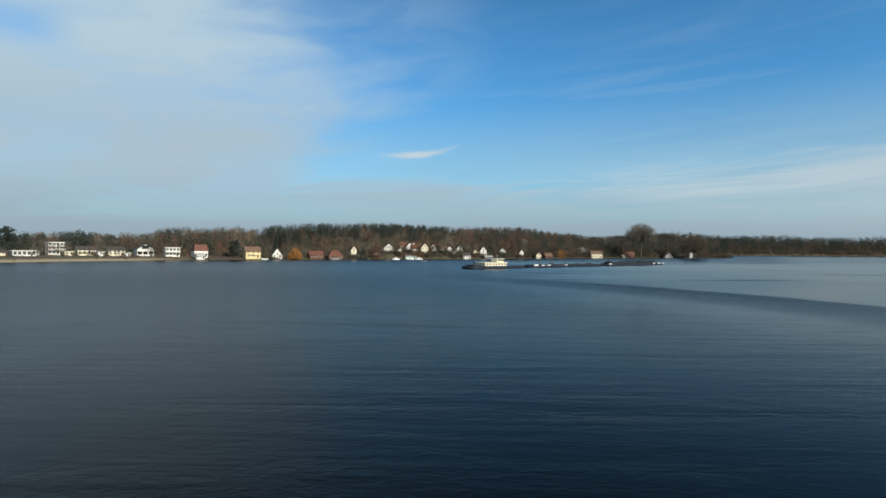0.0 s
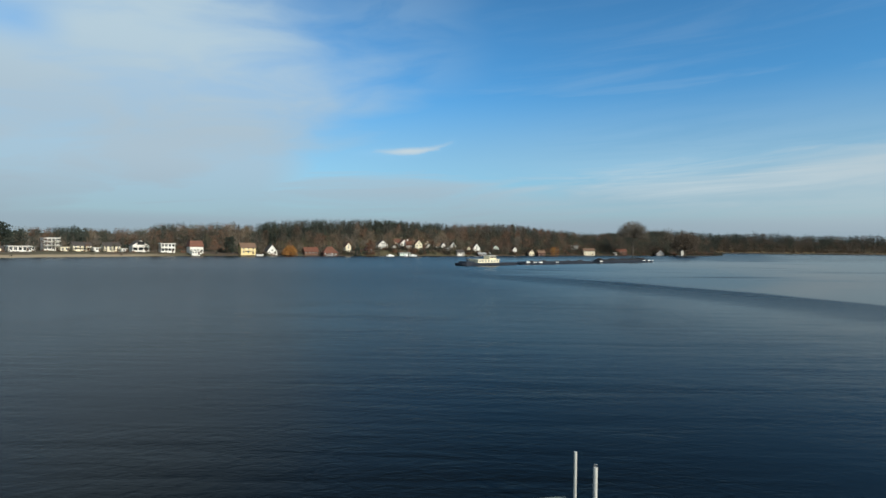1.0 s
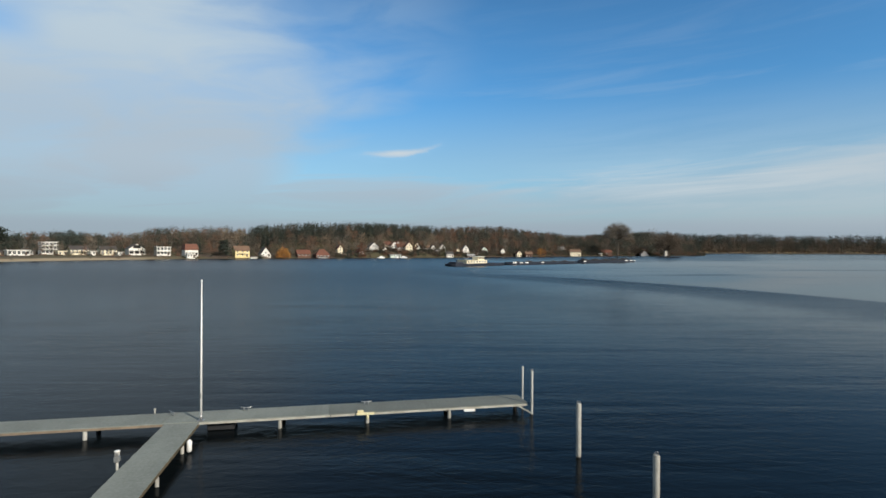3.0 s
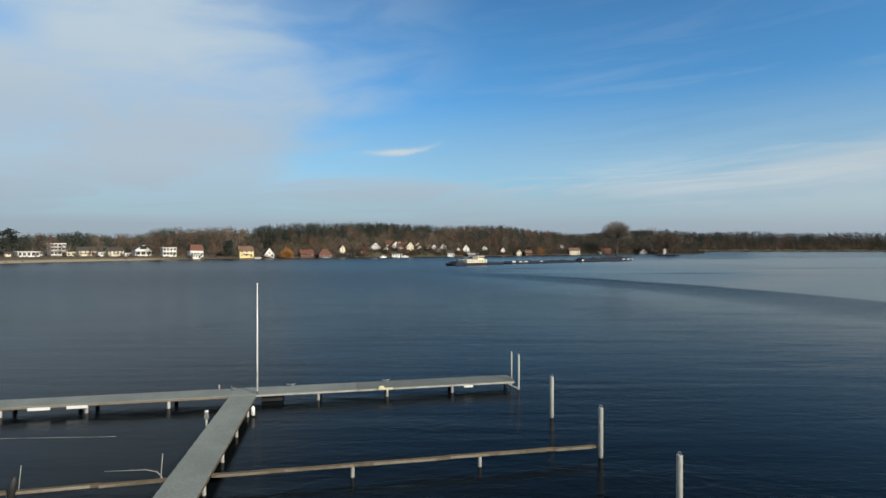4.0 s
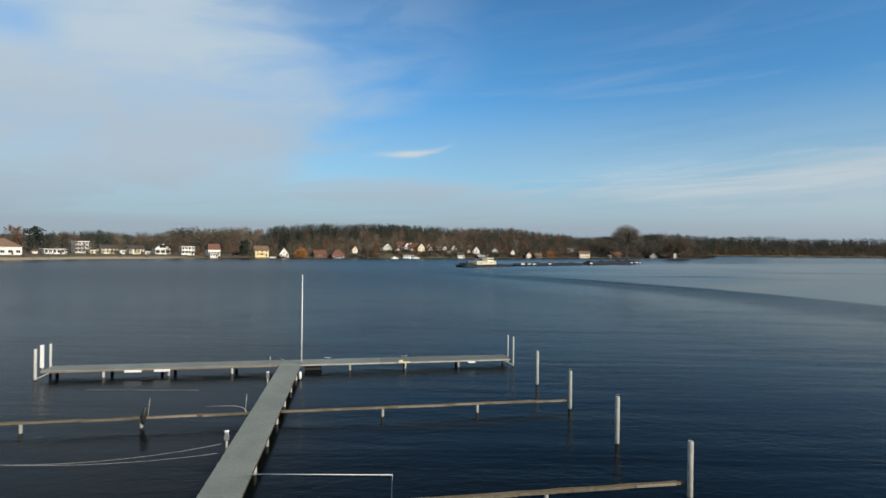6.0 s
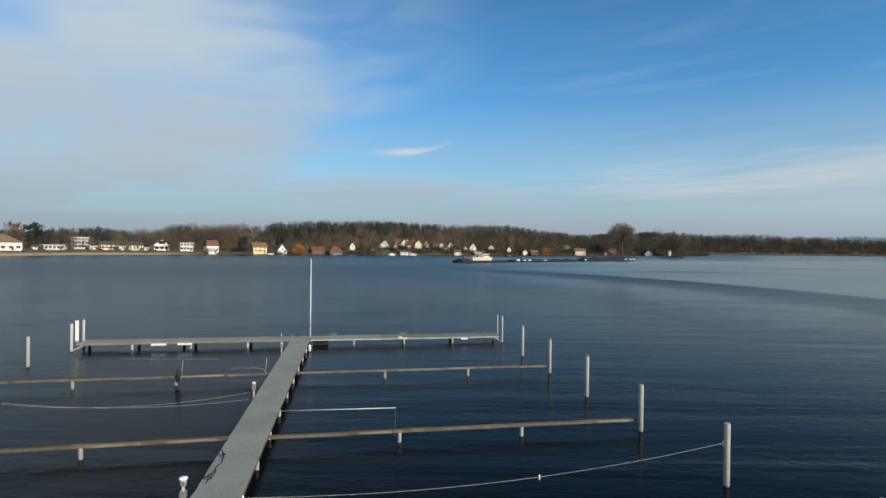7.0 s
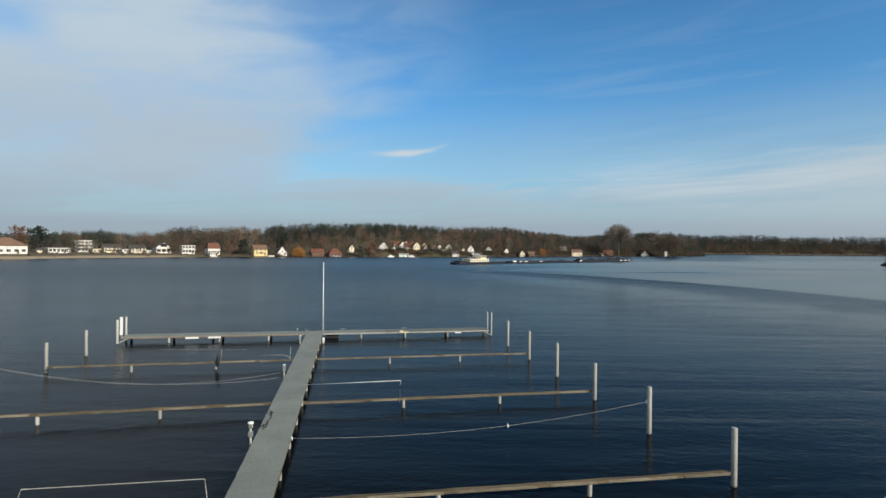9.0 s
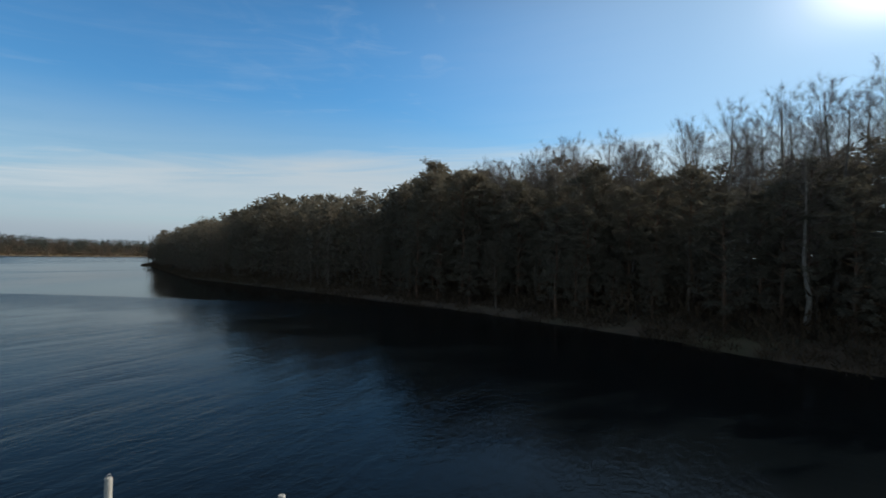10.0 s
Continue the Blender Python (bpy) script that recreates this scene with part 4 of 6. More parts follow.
def east_woods():
    near = {
        "birch": [tree_thing("birch_tree", bare_tree(60 + k, 25, 4.3, 46, 8, 5200, 0.85, 0.014, 0.36, 0.45, steep=0.95, thin=0.34), BIRCH_BARK, BIRCH_TWIG,
                             "tall bare birch with pale trunk and fine hanging twigs", "trees on the bank") for k in range(3)],
        "pine": [tree_thing("pine_tree", pine_tree(70 + k, 18, 2.8, 40, 10500, 0.62, 0.14, fat=0.24), PINE_BARK, BANK_NEEDLE,
                            "dark green pine standing in the shaded bank", "trees on the bank") for k in range(4)],
        "bare": [tree_thing("bare_tree", bare_tree(80 + k, 17, 4.6, 26, 5, 5000, 0.8, 0.022, 0.2), BARK, BANK_TWIG,
                            "leafless brown broad-leaved tree on the shaded bank", "trees on the bank") for k in range(3)],
    }
    base = {"birch": 25.0, "pine": 18.0, "bare": 17.0}
    first = {k: [True] * len(v) for k, v in near.items()}
    kinds = (
        [kind_of(bare_tree(90 + k, 10, 1.8, 10, 2, 320, 0.6, 0.05, 0.3, 0.35, sides=3, forks=False)) for k in range(3)]
        + [kind_of(pine_tree(95 + k, 10, 1.7, 16, 620, 0.6, 0.1, sides=3, fat=0.8)) for k in range(3)]
        + [kind_of(puff_tree(98 + k, 10, 3.3, 9, 560, 0.5, 0.09, 0.2)) for k in range(3)]
        + [kind_of(bush(101 + k, 10, 8, 150, 0.6)) for k in range(2)]
    )
    spots = []
    X, Y, r = scatter(20, -150, 420, 300, 4.4, 17)
    d = to_shore(X, Y)
    rng = np.hypot(X - EYE_E[0], Y - EYE_E[1])
    b = np.degrees(np.arctan2(X - EYE_E[0], Y - EYE_E[1]))
    # trees past bearing 119 are out of view, added to shade the bank
    keep = (d > 2.0) & (d < 48) & (b > 44) & (b < 150) & (rng > 30)
    for x, y, dd, bb, rr in zip(X[keep], Y[keep], d[keep], b[keep], rng[keep]):
        z = float(terrain(x, y)) - 0.15
        top = EYE_E[2] + rr * math.tan(radians(float(np.interp(bb, TOP_B, TOP_E)))) - z
        mid = EYE_E[2] + rr * math.tan(radians(float(np.interp(bb, TOP_B, PINE_E)))) - z
        dice = r.rand()
        turn = r.rand() * 6.28
        if (dd > 34 and bb < 80) or (bb > 127 and r.rand() < 0.7):
            continue
        if dd > 12 and bb > 81 and dice < (0.46 if dd < 34 else 0.4):
            kind, h = "birch", min(top, 27.5) * r.uniform(0.84, 1.0)
        elif bb > 96 and 6 < dd < 13 and dice < 0.2:
            kind, h = "birch", min(mid, 24.0) * r.uniform(0.85, 1.05)
        elif dice < 0.72 or (dd > 10 and bb > 81):
            kind, h = "pine", min(mid, 27.0) * r.uniform(0.8, 1.0)
        else:
            kind, h = "bare", min(mid, 22.0) * r.uniform(0.6, 0.97)
        if bb < 72 and r.rand() < 0.55:
            kind, h = "bare", min(top, 26.0) * r.uniform(0.7, 0.99)
        if dd < 5:
            h *= r.uniform(0.45, 0.8)
        if rr < 120 and bb < 124 and (dd < 20 or kind == "birch"):
            k = r.randint(len(near[kind]))
            m = Matrix.LocRotScale((x, y, z), Euler((0, 0, turn)), (h / base[kind],) * 3)
            if first[kind][k]:
                first[kind][k] = False
                near[kind][k].matrix_basis = m
            else:
                copy_thing(near[kind][k], m)
        else:
            j = {"birch": 0, "pine": 3, "bare": 6}[kind] + r.randint(3)
            spots.append((x, y, z, h / 10, turn, j, {"birch": 2, "pine": 3, "bare": 1}[kind]))
    # evergreen understorey added behind the first trees to block sun and gaps
    X, Y, r = scatter(20, -150, 420, 300, 6.0, 19)
    d = to_shore(X, Y)
    rng = np.hypot(X - EYE_E[0], Y - EYE_E[1])
    b = np.degrees(np.arctan2(X - EYE_E[0], Y - EYE_E[1]))
    keep = (d > 11) & (d < 52) & (b > 57) & (b < 146) & (rng > 30)
    for x, y, bb, rr in zip(X[keep], Y[keep], b[keep], rng[keep]):
        z = float(terrain(x, y)) - 0.15
        mid = EYE_E[2] + rr * math.tan(radians(float(np.interp(bb, TOP_B, PINE_E)))) - z
        spots.append((x, y, z, min(mid, 24.0) * r.uniform(0.66, 0.9) / 10, r.rand() * 6.28, 3 + r.randint(3), 3))
    X, Y, r = scatter(20, -150, 420, 300, 2.9, 18)
    d = to_shore(X, Y)
    b = np.degrees(np.arctan2(X - EYE_E[0], Y - EYE_E[1]))
    keep = (d > -1.7) & (d < 27) & (b > 44) & (b < 132)
    for x, y, dd in zip(X[keep], Y[keep], d[keep]):
        if 6 < dd and r.rand() < (0.6 if dd < 26 else 0.4):
            continue
        spots.append((x, y, float(terrain(x, y)) - 0.2, r.uniform(0.08, 0.16) if dd < 0 else r.uniform(0.12, 0.3) if dd < 6 else r.uniform(0.25, 0.55) if dd < 26 else r.uniform(0.5, 0.9), r.rand() * 6.28, 9 + r.randint(2), 4))
    plant("bank_woods", "shaded thicket of pines, birches and scrub on the bank", spots, kinds, BANK_MATS)


# ---------------------------------------------------------------- the jetty
DECK_Z = 0.55
TILT = 0.022          # the cross arm runs slightly askew to the walkway


def planks(a, b, width, z, mt=None, board=0.145, gap=0.0006, thick=0.045, seed=1):
    """Boards laid crosswise along the line a to b, joined into one mesh."""
    r = np.random.RandomState(seed)
    a, b = np.array(a, float), np.array(b, float)
    ln = np.linalg.norm(b - a)
    d = (b - a) / ln
    s = np.array([-d[1], d[0]])
    V, T = [], []
    cube = np.array([(0, 1, 2), (0, 2, 3), (4, 6, 5), (4, 7, 6), (0, 4, 5), (0, 5, 1), (1, 5, 6), (1, 6, 2), (2, 6, 7), (2, 7, 3), (3, 7, 4), (3, 4, 0)])[:, ::-1]
    for k in range(int(ln / board)):
        p0, p1 = a + d * (k * board), a + d * (k * board + board - gap)
        e0, e1 = width / 2 + r.uniform(-0.012, 0.012), width / 2 + r.uniform(-0.012, 0.012)
        up = z + r.uniform(-0.0004, 0.0004)
        ring = [p0 - s * e0, p1 - s * e0, p1 + s * e1, p0 + s * e1]
        V += [(*q, up - thick) for q in ring] + [(*q, up) for q in ring]
        T.append(cube + k * 8)
    return soup("planks", np.array(V), np.concatenate(T), [mt or DECK])


def pile(parent, x, y, top, radius, mt, cap=None, name="pile", label=""):
    bm = bmesh.new()
    tube(bm, [(x, y, -2.5), (x, y, top - 0.02), (x, y, top)], [radius, radius, radius * 0.9], 14)
    ob = part(name, bm, mt, parent, label)
    if cap:
        bm = bmesh.new()
        tube(bm, [(x, y, top + 0.002), (x, y, top + 0.05), (x, y, top + 0.08)], [radius * 1.08, radius * 1.08, radius * 0.5], 14)
        part("cap", bm, cap, ob)
    return ob


def cross_y(x):
    return -0.10 + TILT * x


def build_walkway():
    ob = thing("walkway_jetty", "long grey-green boarded jetty walkway on low piles", "jetty")
    tagged(part("planks", planks((-0.725, -91.0), (-0.725, cross_y(-0.8) - 0.01), 1.41, DECK_Z, seed=2), None, ob), kind="stuff")
    for x in (-1.385, -0.065):
        bm = bmesh.new()
        bar(bm, (x, -91, DECK_Z - 0.115), (x, -0.2, DECK_Z - 0.115), 0.08, 0.13, 0.01)
        part("stringer", bm, TIMBER, ob)
    for y in np.arange(-2.4, -90, -2.95):
        # west piles and crossbars are darker than the east piles
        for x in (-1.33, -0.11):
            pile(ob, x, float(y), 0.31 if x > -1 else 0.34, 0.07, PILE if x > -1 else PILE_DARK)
        bm = bmesh.new()
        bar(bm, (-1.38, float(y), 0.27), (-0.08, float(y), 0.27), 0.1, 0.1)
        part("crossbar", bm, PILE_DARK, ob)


def build_cross_jetty():
    ob = thing("cross_jetty", "grey-green boarded cross arm of the jetty with pale edge", "jetty")
    w = 1.56
    x0, x1 = -16.25, 15.25
    cuts = ((x0, -1.6, DECK), (-1.59, 5.6, DECK), (5.517, x1, DECK_DARK))
    for k, (xa, xb, mt) in enumerate(cuts):
        a, b = (xa, cross_y(xa) + w / 2), (xb, cross_y(xb) + w / 2)
        tagged(part("planks", planks(a, b, w, DECK_Z, mt, seed=3 + k), None, ob), kind="stuff")
    for off in (0.03, w - 0.03):
        for xa, xb, mt in ((x0, -1.5, TAN), (-1.46, 5.6, EDGE), (5.62, 10.4, EDGE), (10.42, x1, EDGE)):
            bm = bmesh.new()
            bar(bm, (xa, cross_y(xa) + off, DECK_Z - 0.1), (xb, cross_y(xb) + off, DECK_Z - 0.1), 0.07, 0.1, 0.008)
            part("edge_beam", bm, mt, ob)
    for x in (-15.95, -12.6, -8.62, -4.6, 3.35, 7.3, 11.25, 14.95):
        # back piles and crossbars are darker than the front piles
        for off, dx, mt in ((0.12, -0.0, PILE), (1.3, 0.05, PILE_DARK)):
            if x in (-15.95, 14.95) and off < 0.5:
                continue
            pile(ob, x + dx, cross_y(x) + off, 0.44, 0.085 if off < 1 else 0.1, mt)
        bm = bmesh.new()
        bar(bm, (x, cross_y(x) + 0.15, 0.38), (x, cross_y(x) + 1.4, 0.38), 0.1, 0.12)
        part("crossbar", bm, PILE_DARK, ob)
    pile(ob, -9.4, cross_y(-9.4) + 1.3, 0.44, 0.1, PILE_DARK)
    for xa, xb, h in ((-11.28, -10.24, 0.15), (-9.48, -8.48, 0.15), (11.95, 12.5, 0.11)):
        bm = bmesh.new()
        box(bm, xa, cross_y(xa) - 0.085, DECK_Z - 0.24, xb, cross_y(xa) - 0.008, DECK_Z - 0.24 + h, 0.008)
        part("board", bm, WHITE, ob, "white fender board on the edge")
    bm = bmesh.new()
    box(bm, 6.78, cross_y(7) - 0.13, DECK_Z - 0.11, 7.62, cross_y(7) - 0.01, DECK_Z + 0.0, 0.015)
    box(bm, 6.82, cross_y(7) - 0.09, DECK_Z + 0.0, 7.12, cross_y(7) + 0.06, DECK_Z + 0.1, 0.02)
    tube(bm, [(7.3, cross_y(7) - 0.06, DECK_Z - 0.1), (7.3, cross_y(7) - 0.06, DECK_Z - 0.32)], 0.06, 8)
    part("fender", bm, PALE_YELLOW, ob, "pale yellow plastic fender clamped to the edge")
    # dark boat ladder frame under the deck beside the flagpole
    bm = bmesh.new()
    box(bm, 0.2, cross_y(1) + 0.3, 0.02, 1.35, cross_y(1) + 1.2, 0.36, 0.02)
    part("float", bm, BLACK, ob, "black float under the deck edge")
    # end braces
    bm = bmesh.new()
    bar(bm, (14.75, cross_y(15) + 0.02, DECK_Z - 0.14), (15.36, 0.03, 0.1), 0.06, 0.06)
    part("brace", bm, EDGE, ob)
    bm = bmesh.new()
    bar(bm, (-15.75, cross_y(-16) + 0.02, DECK_Z - 0.14), (-16.36, -0.6, 0.1), 0.06, 0.06)
    part("brace", bm, EDGE, ob)


def mooring_post(x, y, top, radius=0.125, mt=None, fitting=True, label="round grey mooring post standing in the water"):
    ob = thing("mooring_post", label, "post", "mooring posts", pose(x, y, 0))
    pl = pile(ob, 0, 0, top, radius, mt or PILE, name="shaft")
    bm = bmesh.new()
    tube(bm, [(0, 0, -0.06), (0, 0, 0.05)], [radius * 1.03, radius * 1.02], 14)
    part("waterline_band", bm, PILE_DARK, pl, "dark wet band at the water")
    if fitting:
        bm = bmesh.new()
        for s in (-1, 1):
            tube(bm, [(s * radius * 0.5, 0, top - 0.04), (s * radius * 0.62, 0, top + 0.07), (s * radius * 0.2, 0, top + 0.10)], 0.014, 6)
        part("rope_eye", bm, STEEL, pl)
    return ob


def flagpole():
    ob = thing("flagpole", "bare white flagpole at the junction of the jetty", "flagpole", m=pose(0, 0, DECK_Z))
    bm = bmesh.new()
    tube(bm, [(0, 0, 0), (0, 0, 3), (0.0, 0, 6.15)], [0.05, 0.042, 0.026], 12)
    pole = part("pole", bm, WHITE, ob)
    bm = bmesh.new()
    tube(bm, [(0, 0, 6.15), (0, 0, 6.19), (0, 0, 6.24)], [0.034, 0.045, 0.015], 10)
    part("finial", bm, WHITE, pole)
    bm = bmesh.new()
    box(bm, -0.14, -0.14, 0.002, 0.14, 0.14, 0.03, 0.006)
    tube(bm, [(0, 0, 0.03), (0, 0, 0.3)], [0.065, 0.06], 12)
    part("base_plate", bm, STEEL, ob)
    bm = bmesh.new()
    box(bm, -0.02, -0.11, 1.1, 0.02, -0.055, 1.14, 0.004)
    box(bm, -0.02, -0.12, 1.02, 0.02, -0.10, 1.22, 0.004)
    part("cleat", bm, STEEL, ob)


def boom(x0, x1, y0, y1, supports, z=0.46, seed=1):
    """A narrow mooring boom of two timbers on short piles."""
    r = random.Random(seed)
    ob = thing("mooring_boom", "algae-stained timber mooring boom on short posts", "boom", "mooring booms")
    cuts = [x0 + (x1 - x0) * f for f in (0, 0.17 + r.uniform(-0.04, 0.04), 0.36, 0.55 + r.uniform(-0.05, 0.05), 0.7, 0.87, 1.0)]
    for k in range(len(cuts) - 1):
        a, b = cuts[k], cuts[k + 1]
        ya, yb = (y0 + (y1 - y0) * (q - x0) / (x1 - x0) for q in (a, b))
        bm = bmesh.new()
        n = 4
        dz, dy = r.uniform(-0.014, 0.014), r.uniform(-0.018, 0.018)
        w = 0.19 + r.uniform(-0.02, 0.015)
        for i in range(n):
            f0, f1 = i / n, (i + 1) / n
            s0, s1 = math.sin(f0 * math.pi) * 0.02, math.sin(f1 * math.pi) * 0.02
            bar(bm, (a + (b - a) * f0, ya + (yb - ya) * f0 + dy, z + dz - s0), (a + (b - a) * f1, ya + (yb - ya) * f1 + dy, z + dz - s1), w, 0.10)
        bmesh.ops.remove_doubles(bm, verts=bm.verts, dist=0.004)
        part("timber", bm, TIMBER, ob)
        # the split outer strip, broken off short in places
        e0, e1 = r.uniform(0.0, 0.15), r.uniform(0.8, 1.0)
        p, q = a + (b - a) * e0, a + (b - a) * e1
        bm = bmesh.new()
        bar(bm, (p, ya + (yb - ya) * e0 + dy - w / 2 - 0.018, z + dz + 0.004), (q, ya + (yb - ya) * e1 + dy - w / 2 - 0.018, z + dz - 0.006), 0.032, 0.10, 0.006)
        part("rubbing_strip", bm, GREYED, ob, "greyed splintered edge strip")
    for x in supports:
        y = y0 + (y1 - y0) * (x - x0) / (x1 - x0)
        pile(ob, x, y - 0.02, z - 0.055, 0.078, PILE, name="support")
    return ob


def rope(name, label, pts, sag, radius=0.0065, floats=(), mt=None):
    """A rope between two points with its sag; floats: fractions along it."""
    a, b = Vector(pts[0]), Vector(pts[1])
    line = []
    for k in range(25):
        f = k / 24
        p = a.lerp(b, f)
        p.z -= sag * 4 * f * (1 - f)
        line.append(p)
    ob = thing(name, label, "rope", "mooring ropes")
    bm = bmesh.new()
    tube(bm, line, radius, 6)
    part("line", bm, mt or ROPE, ob)
    for f in floats:
        p = line[round(f * 24)]
        bm = bmesh.new()
        tube(bm, [p + Vector((0, 0, -0.1)), p + Vector((0, 0, -0.06)), p + Vector((0, 0, 0.05)), p + Vector((0, 0, 0.08))], [0.012, 0.03, 0.03, 0.012], 8)
        part("float", bm, WHITE, ob, "small white float")


def pedestal(x, y, h=0.95):
    ob = thing("service_pedestal", "white-topped power pedestal at the jetty's edge", "pedestal", "service pedestals", pose(x, y, DECK_Z))
    bm = bmesh.new()
    tube(bm, [(0, 0, -0.9), (0, 0, h * 0.72)], 0.045, 10)
    part("post", bm, PILE, ob)
    bm = bmesh.new()
    tube(bm, [(0, 0, h * 0.70), (0, 0, h * 0.72), (0, 0, h * 0.95)], [0.07, 0.085, 0.085], 14)
    head = part("head", bm, PILE, ob)
    bm = bmesh.new()
    tube(bm, [(0, 0, h * 0.92), (0, 0, h * 0.98), (0, 0, h)], [0.13 * h + 0.015, 0.13 * h + 0.01, 0.07 * h], 16)
    part("lid", bm, WHITE, head, "round white lid")
    bm = bmesh.new()
    box(bm, -0.06, -0.1, h * 0.74, -0.01, -0.07, h * 0.88, 0.004)
    box(bm, 0.01, -0.1, h * 0.74, 0.06, -0.07, h * 0.88, 0.004)
    part("socket_cover", bm, STEEL, head)
    bm = bmesh.new()
    box(bm, -0.09, -0.09, 0.22, 0.09, 0.07, 0.42, 0.02)
    part("junction_box", bm, STEEL, ob)


def build_jetty():
    build_walkway()
    build_cross_jetty()
    flagpole()
    # posts: the eastern row, one every 5.3 m, and the western row
    for k, top in enumerate((2.14, 2.12, 2.18, 2.06, 2.15, 2.11, 2.06, 2.1, 2.1, 2.1)):
        mooring_post(15.34 + 0.02 * k, -5.39 - 5.29 * k, top - 0.012 * k, 0.1, fitting=k in (0, 1, 2, 6))
    for k, top in enumerate((2.1, 2.12, 2.15, 2.1, 2.1, 2.1, 2.1)):
        mooring_post(-16.6, -5.5 - 5.2 * k, top - 0.2, 0.1, PILE, fitting=False)
    # end posts of the cross arm
    mooring_post(15.39, 0.05, 2.18, 0.062, PILE_WHITE, label="slim white post at the end of the cross arm")
    mooring_post(15.37, 1.40, 2.11, 0.05, PILE_WHITE, False, "slim white post at the end of the cross arm")
    mooring_post(-16.42, -0.66, 2.0, 0.095, PILE_WHITE, False, "thick white post at the end of the cross arm")
    mooring_post(-16.36, 0.95, 2.04, 0.085, PILE_WHITE, True, "thick white post at the end of the cross arm")
    tb = thing("notice_board", "narrow white board on the end of the cross arm", "board", m=pose(-16.37, -0.02, DECK_Z))
    bm = bmesh.new()
    box(bm, -0.12, -0.02, 0.12, 0.12, 0.02, 1.6, 0.01)
    part("panel", bm, WHITE, tb)
    bm = bmesh.new()
    box(bm, -0.05, 0.022, -0.02, 0.05, 0.08, 1.5, 0.005)
    part("stake", bm, PILE, tb)
    # booms on both sides
    boom(0.03, 15.25, -10.72, -10.52, (5.1, 10.15), seed=1)
    boom(0.03, 15.3, -21.12, -21.0, (5.02, 10.12), seed=2)
    boom(0.03, 15.34, -31.65, -31.72, (5.05, 10.15), seed=3)
    boom(-1.45, -16.3, -10.78, -11.2, (-6.4, -11.5), seed=4)
    boom(-1.45, -16.3, -21.1, -21.5, (-6.5, -11.6), seed=5)
    boom(-1.45, -16.3, -31.8, -32.2, (-6.5, -11.6), seed=6)
    # ropes
    rope("mooring_rope", "pale rope slung from the walkway to a mooring post", ((0.02, -26.25, 0.5), (15.32, -26.5, 1.43)), 0.42, floats=(0.02, 0.58, 0.985))
    rope("mooring_rope", "pale rope slung from the walkway to a mooring post", ((-1.6, -16.45, 0.62), (-16.52, -15.92, 1.5)), 0.62)
    rope("mooring_rope", "pale rope slung from the walkway to a mooring post", ((-1.6, -16.1, 0.85), (-16.52, -15.88, 1.45)), 0.78, 0.0065)
    rope("floating_line", "thin pale line floating on the water", ((-12.2, -3.5, 0.02), (-5.6, -4.35, 0.02)), 0.0, 0.007, mt=ROPE)
    # slim guide rails
    for pts, lab in (((((0.0, -19.1, 0.82), (4.84, -21.3, 1.44), (4.80, -21.3, 0.32))), "thin white guide rail bent down to the boom"),
                     (((-1.98, -31.1, 0.5), (-2.15, -30.7, 0.92), (-7.3, -30.6, 0.9), (-7.45, -30.9, 0.05)), "thin pale guide rail beside the walkway"),
                     (((-1.62, -10.72, 0.48), (-1.85, -10.62, 0.70), (-2.25, -10.52, 0.76), (-3.7, -10.3, 0.72)), "thin grey pipe arched over the mooring boom")):
        ob = thing("guide_rail", lab, "rail", "guide rails")
        bm = bmesh.new()
        tube(bm, pts, 0.016, 8)
        part("pipe", bm, WHITE if pts[0][0] > -1 else PILE, ob)
    pedestal(-1.5, -26.6, 0.8)
    pedestal(-1.53, -15.45, 0.62)
    pedestal(-1.53, -4.9, 0.62)
    # slim stakes and the dark hanging fender
    for x, y, z0, z1, lean in ((-1.72, -10.7, 0.3, 1.38, 0.08), (-6.15, -10.9, 0.35, 1.36, 0.1)):
        ob = thing("stake", "thin leaning stake on the mooring boom", "stake", "stakes")
        bm = bmesh.new()
        tube(bm, [(x, y, z0), (x + lean, y, z1)], [0.022, 0.012], 6)
        part("rod", bm, PILE, ob)
    ob = thing("fender", "dark tapered rubber fender hung on a boom support", "fender")
    bm = bmesh.new()
    tube(bm, [(-6.28, -11.02, 0.18), (-6.3, -11.02, 0.3), (-6.26, -11.02, 0.65), (-6.2, -11.02, 0.95), (-6.17, -11.02, 1.05)], [0.06, 0.12, 0.135, 0.10, 0.03], 10)
    part("body", bm, BLACK, ob)
    # fittings on the deck
    for x, y, turn in ((-1.2, -23.2, 25), (-1.2, -25.0, -20), (7.3, 1.22, 90), (1.7, 1.2, 90), (-1.45, 0.95, 40)):
        ob = thing("deck_cleat", "small dark mooring cleat on the deck", "cleat", "deck cleats", pose(x, y, DECK_Z + 0.006, 0, 0, turn))
        bm = bmesh.new()
        for s in (-1, 1):
            tube(bm, [(0, s * 0.09, 0), (0, s * 0.09, 0.14)], 0.02, 6)
        tube(bm, [(0, -0.26, 0.17), (0, -0.1, 0.145), (0, 0.1, 0.145), (0, 0.26, 0.17)], 0.022, 6)
        part("horn", bm, BLACK if y < -5 else STEEL, ob)
    ob = thing("stub_post", "short grey capped post on the deck's edge", "post", m=pose(-2.3, 1.3, DECK_Z))
    bm = bmesh.new()
    tube(bm, [(0, 0, 0), (0, 0, 0.2)], 0.04, 8)
    part("post", bm, PILE, ob)
    bm = bmesh.new()
    tube(bm, [(0, 0, 0.202), (0, 0, 0.245), (0, 0, 0.27)], [0.06, 0.06, 0.03], 10)
    part("cap", bm, PILE, ob)
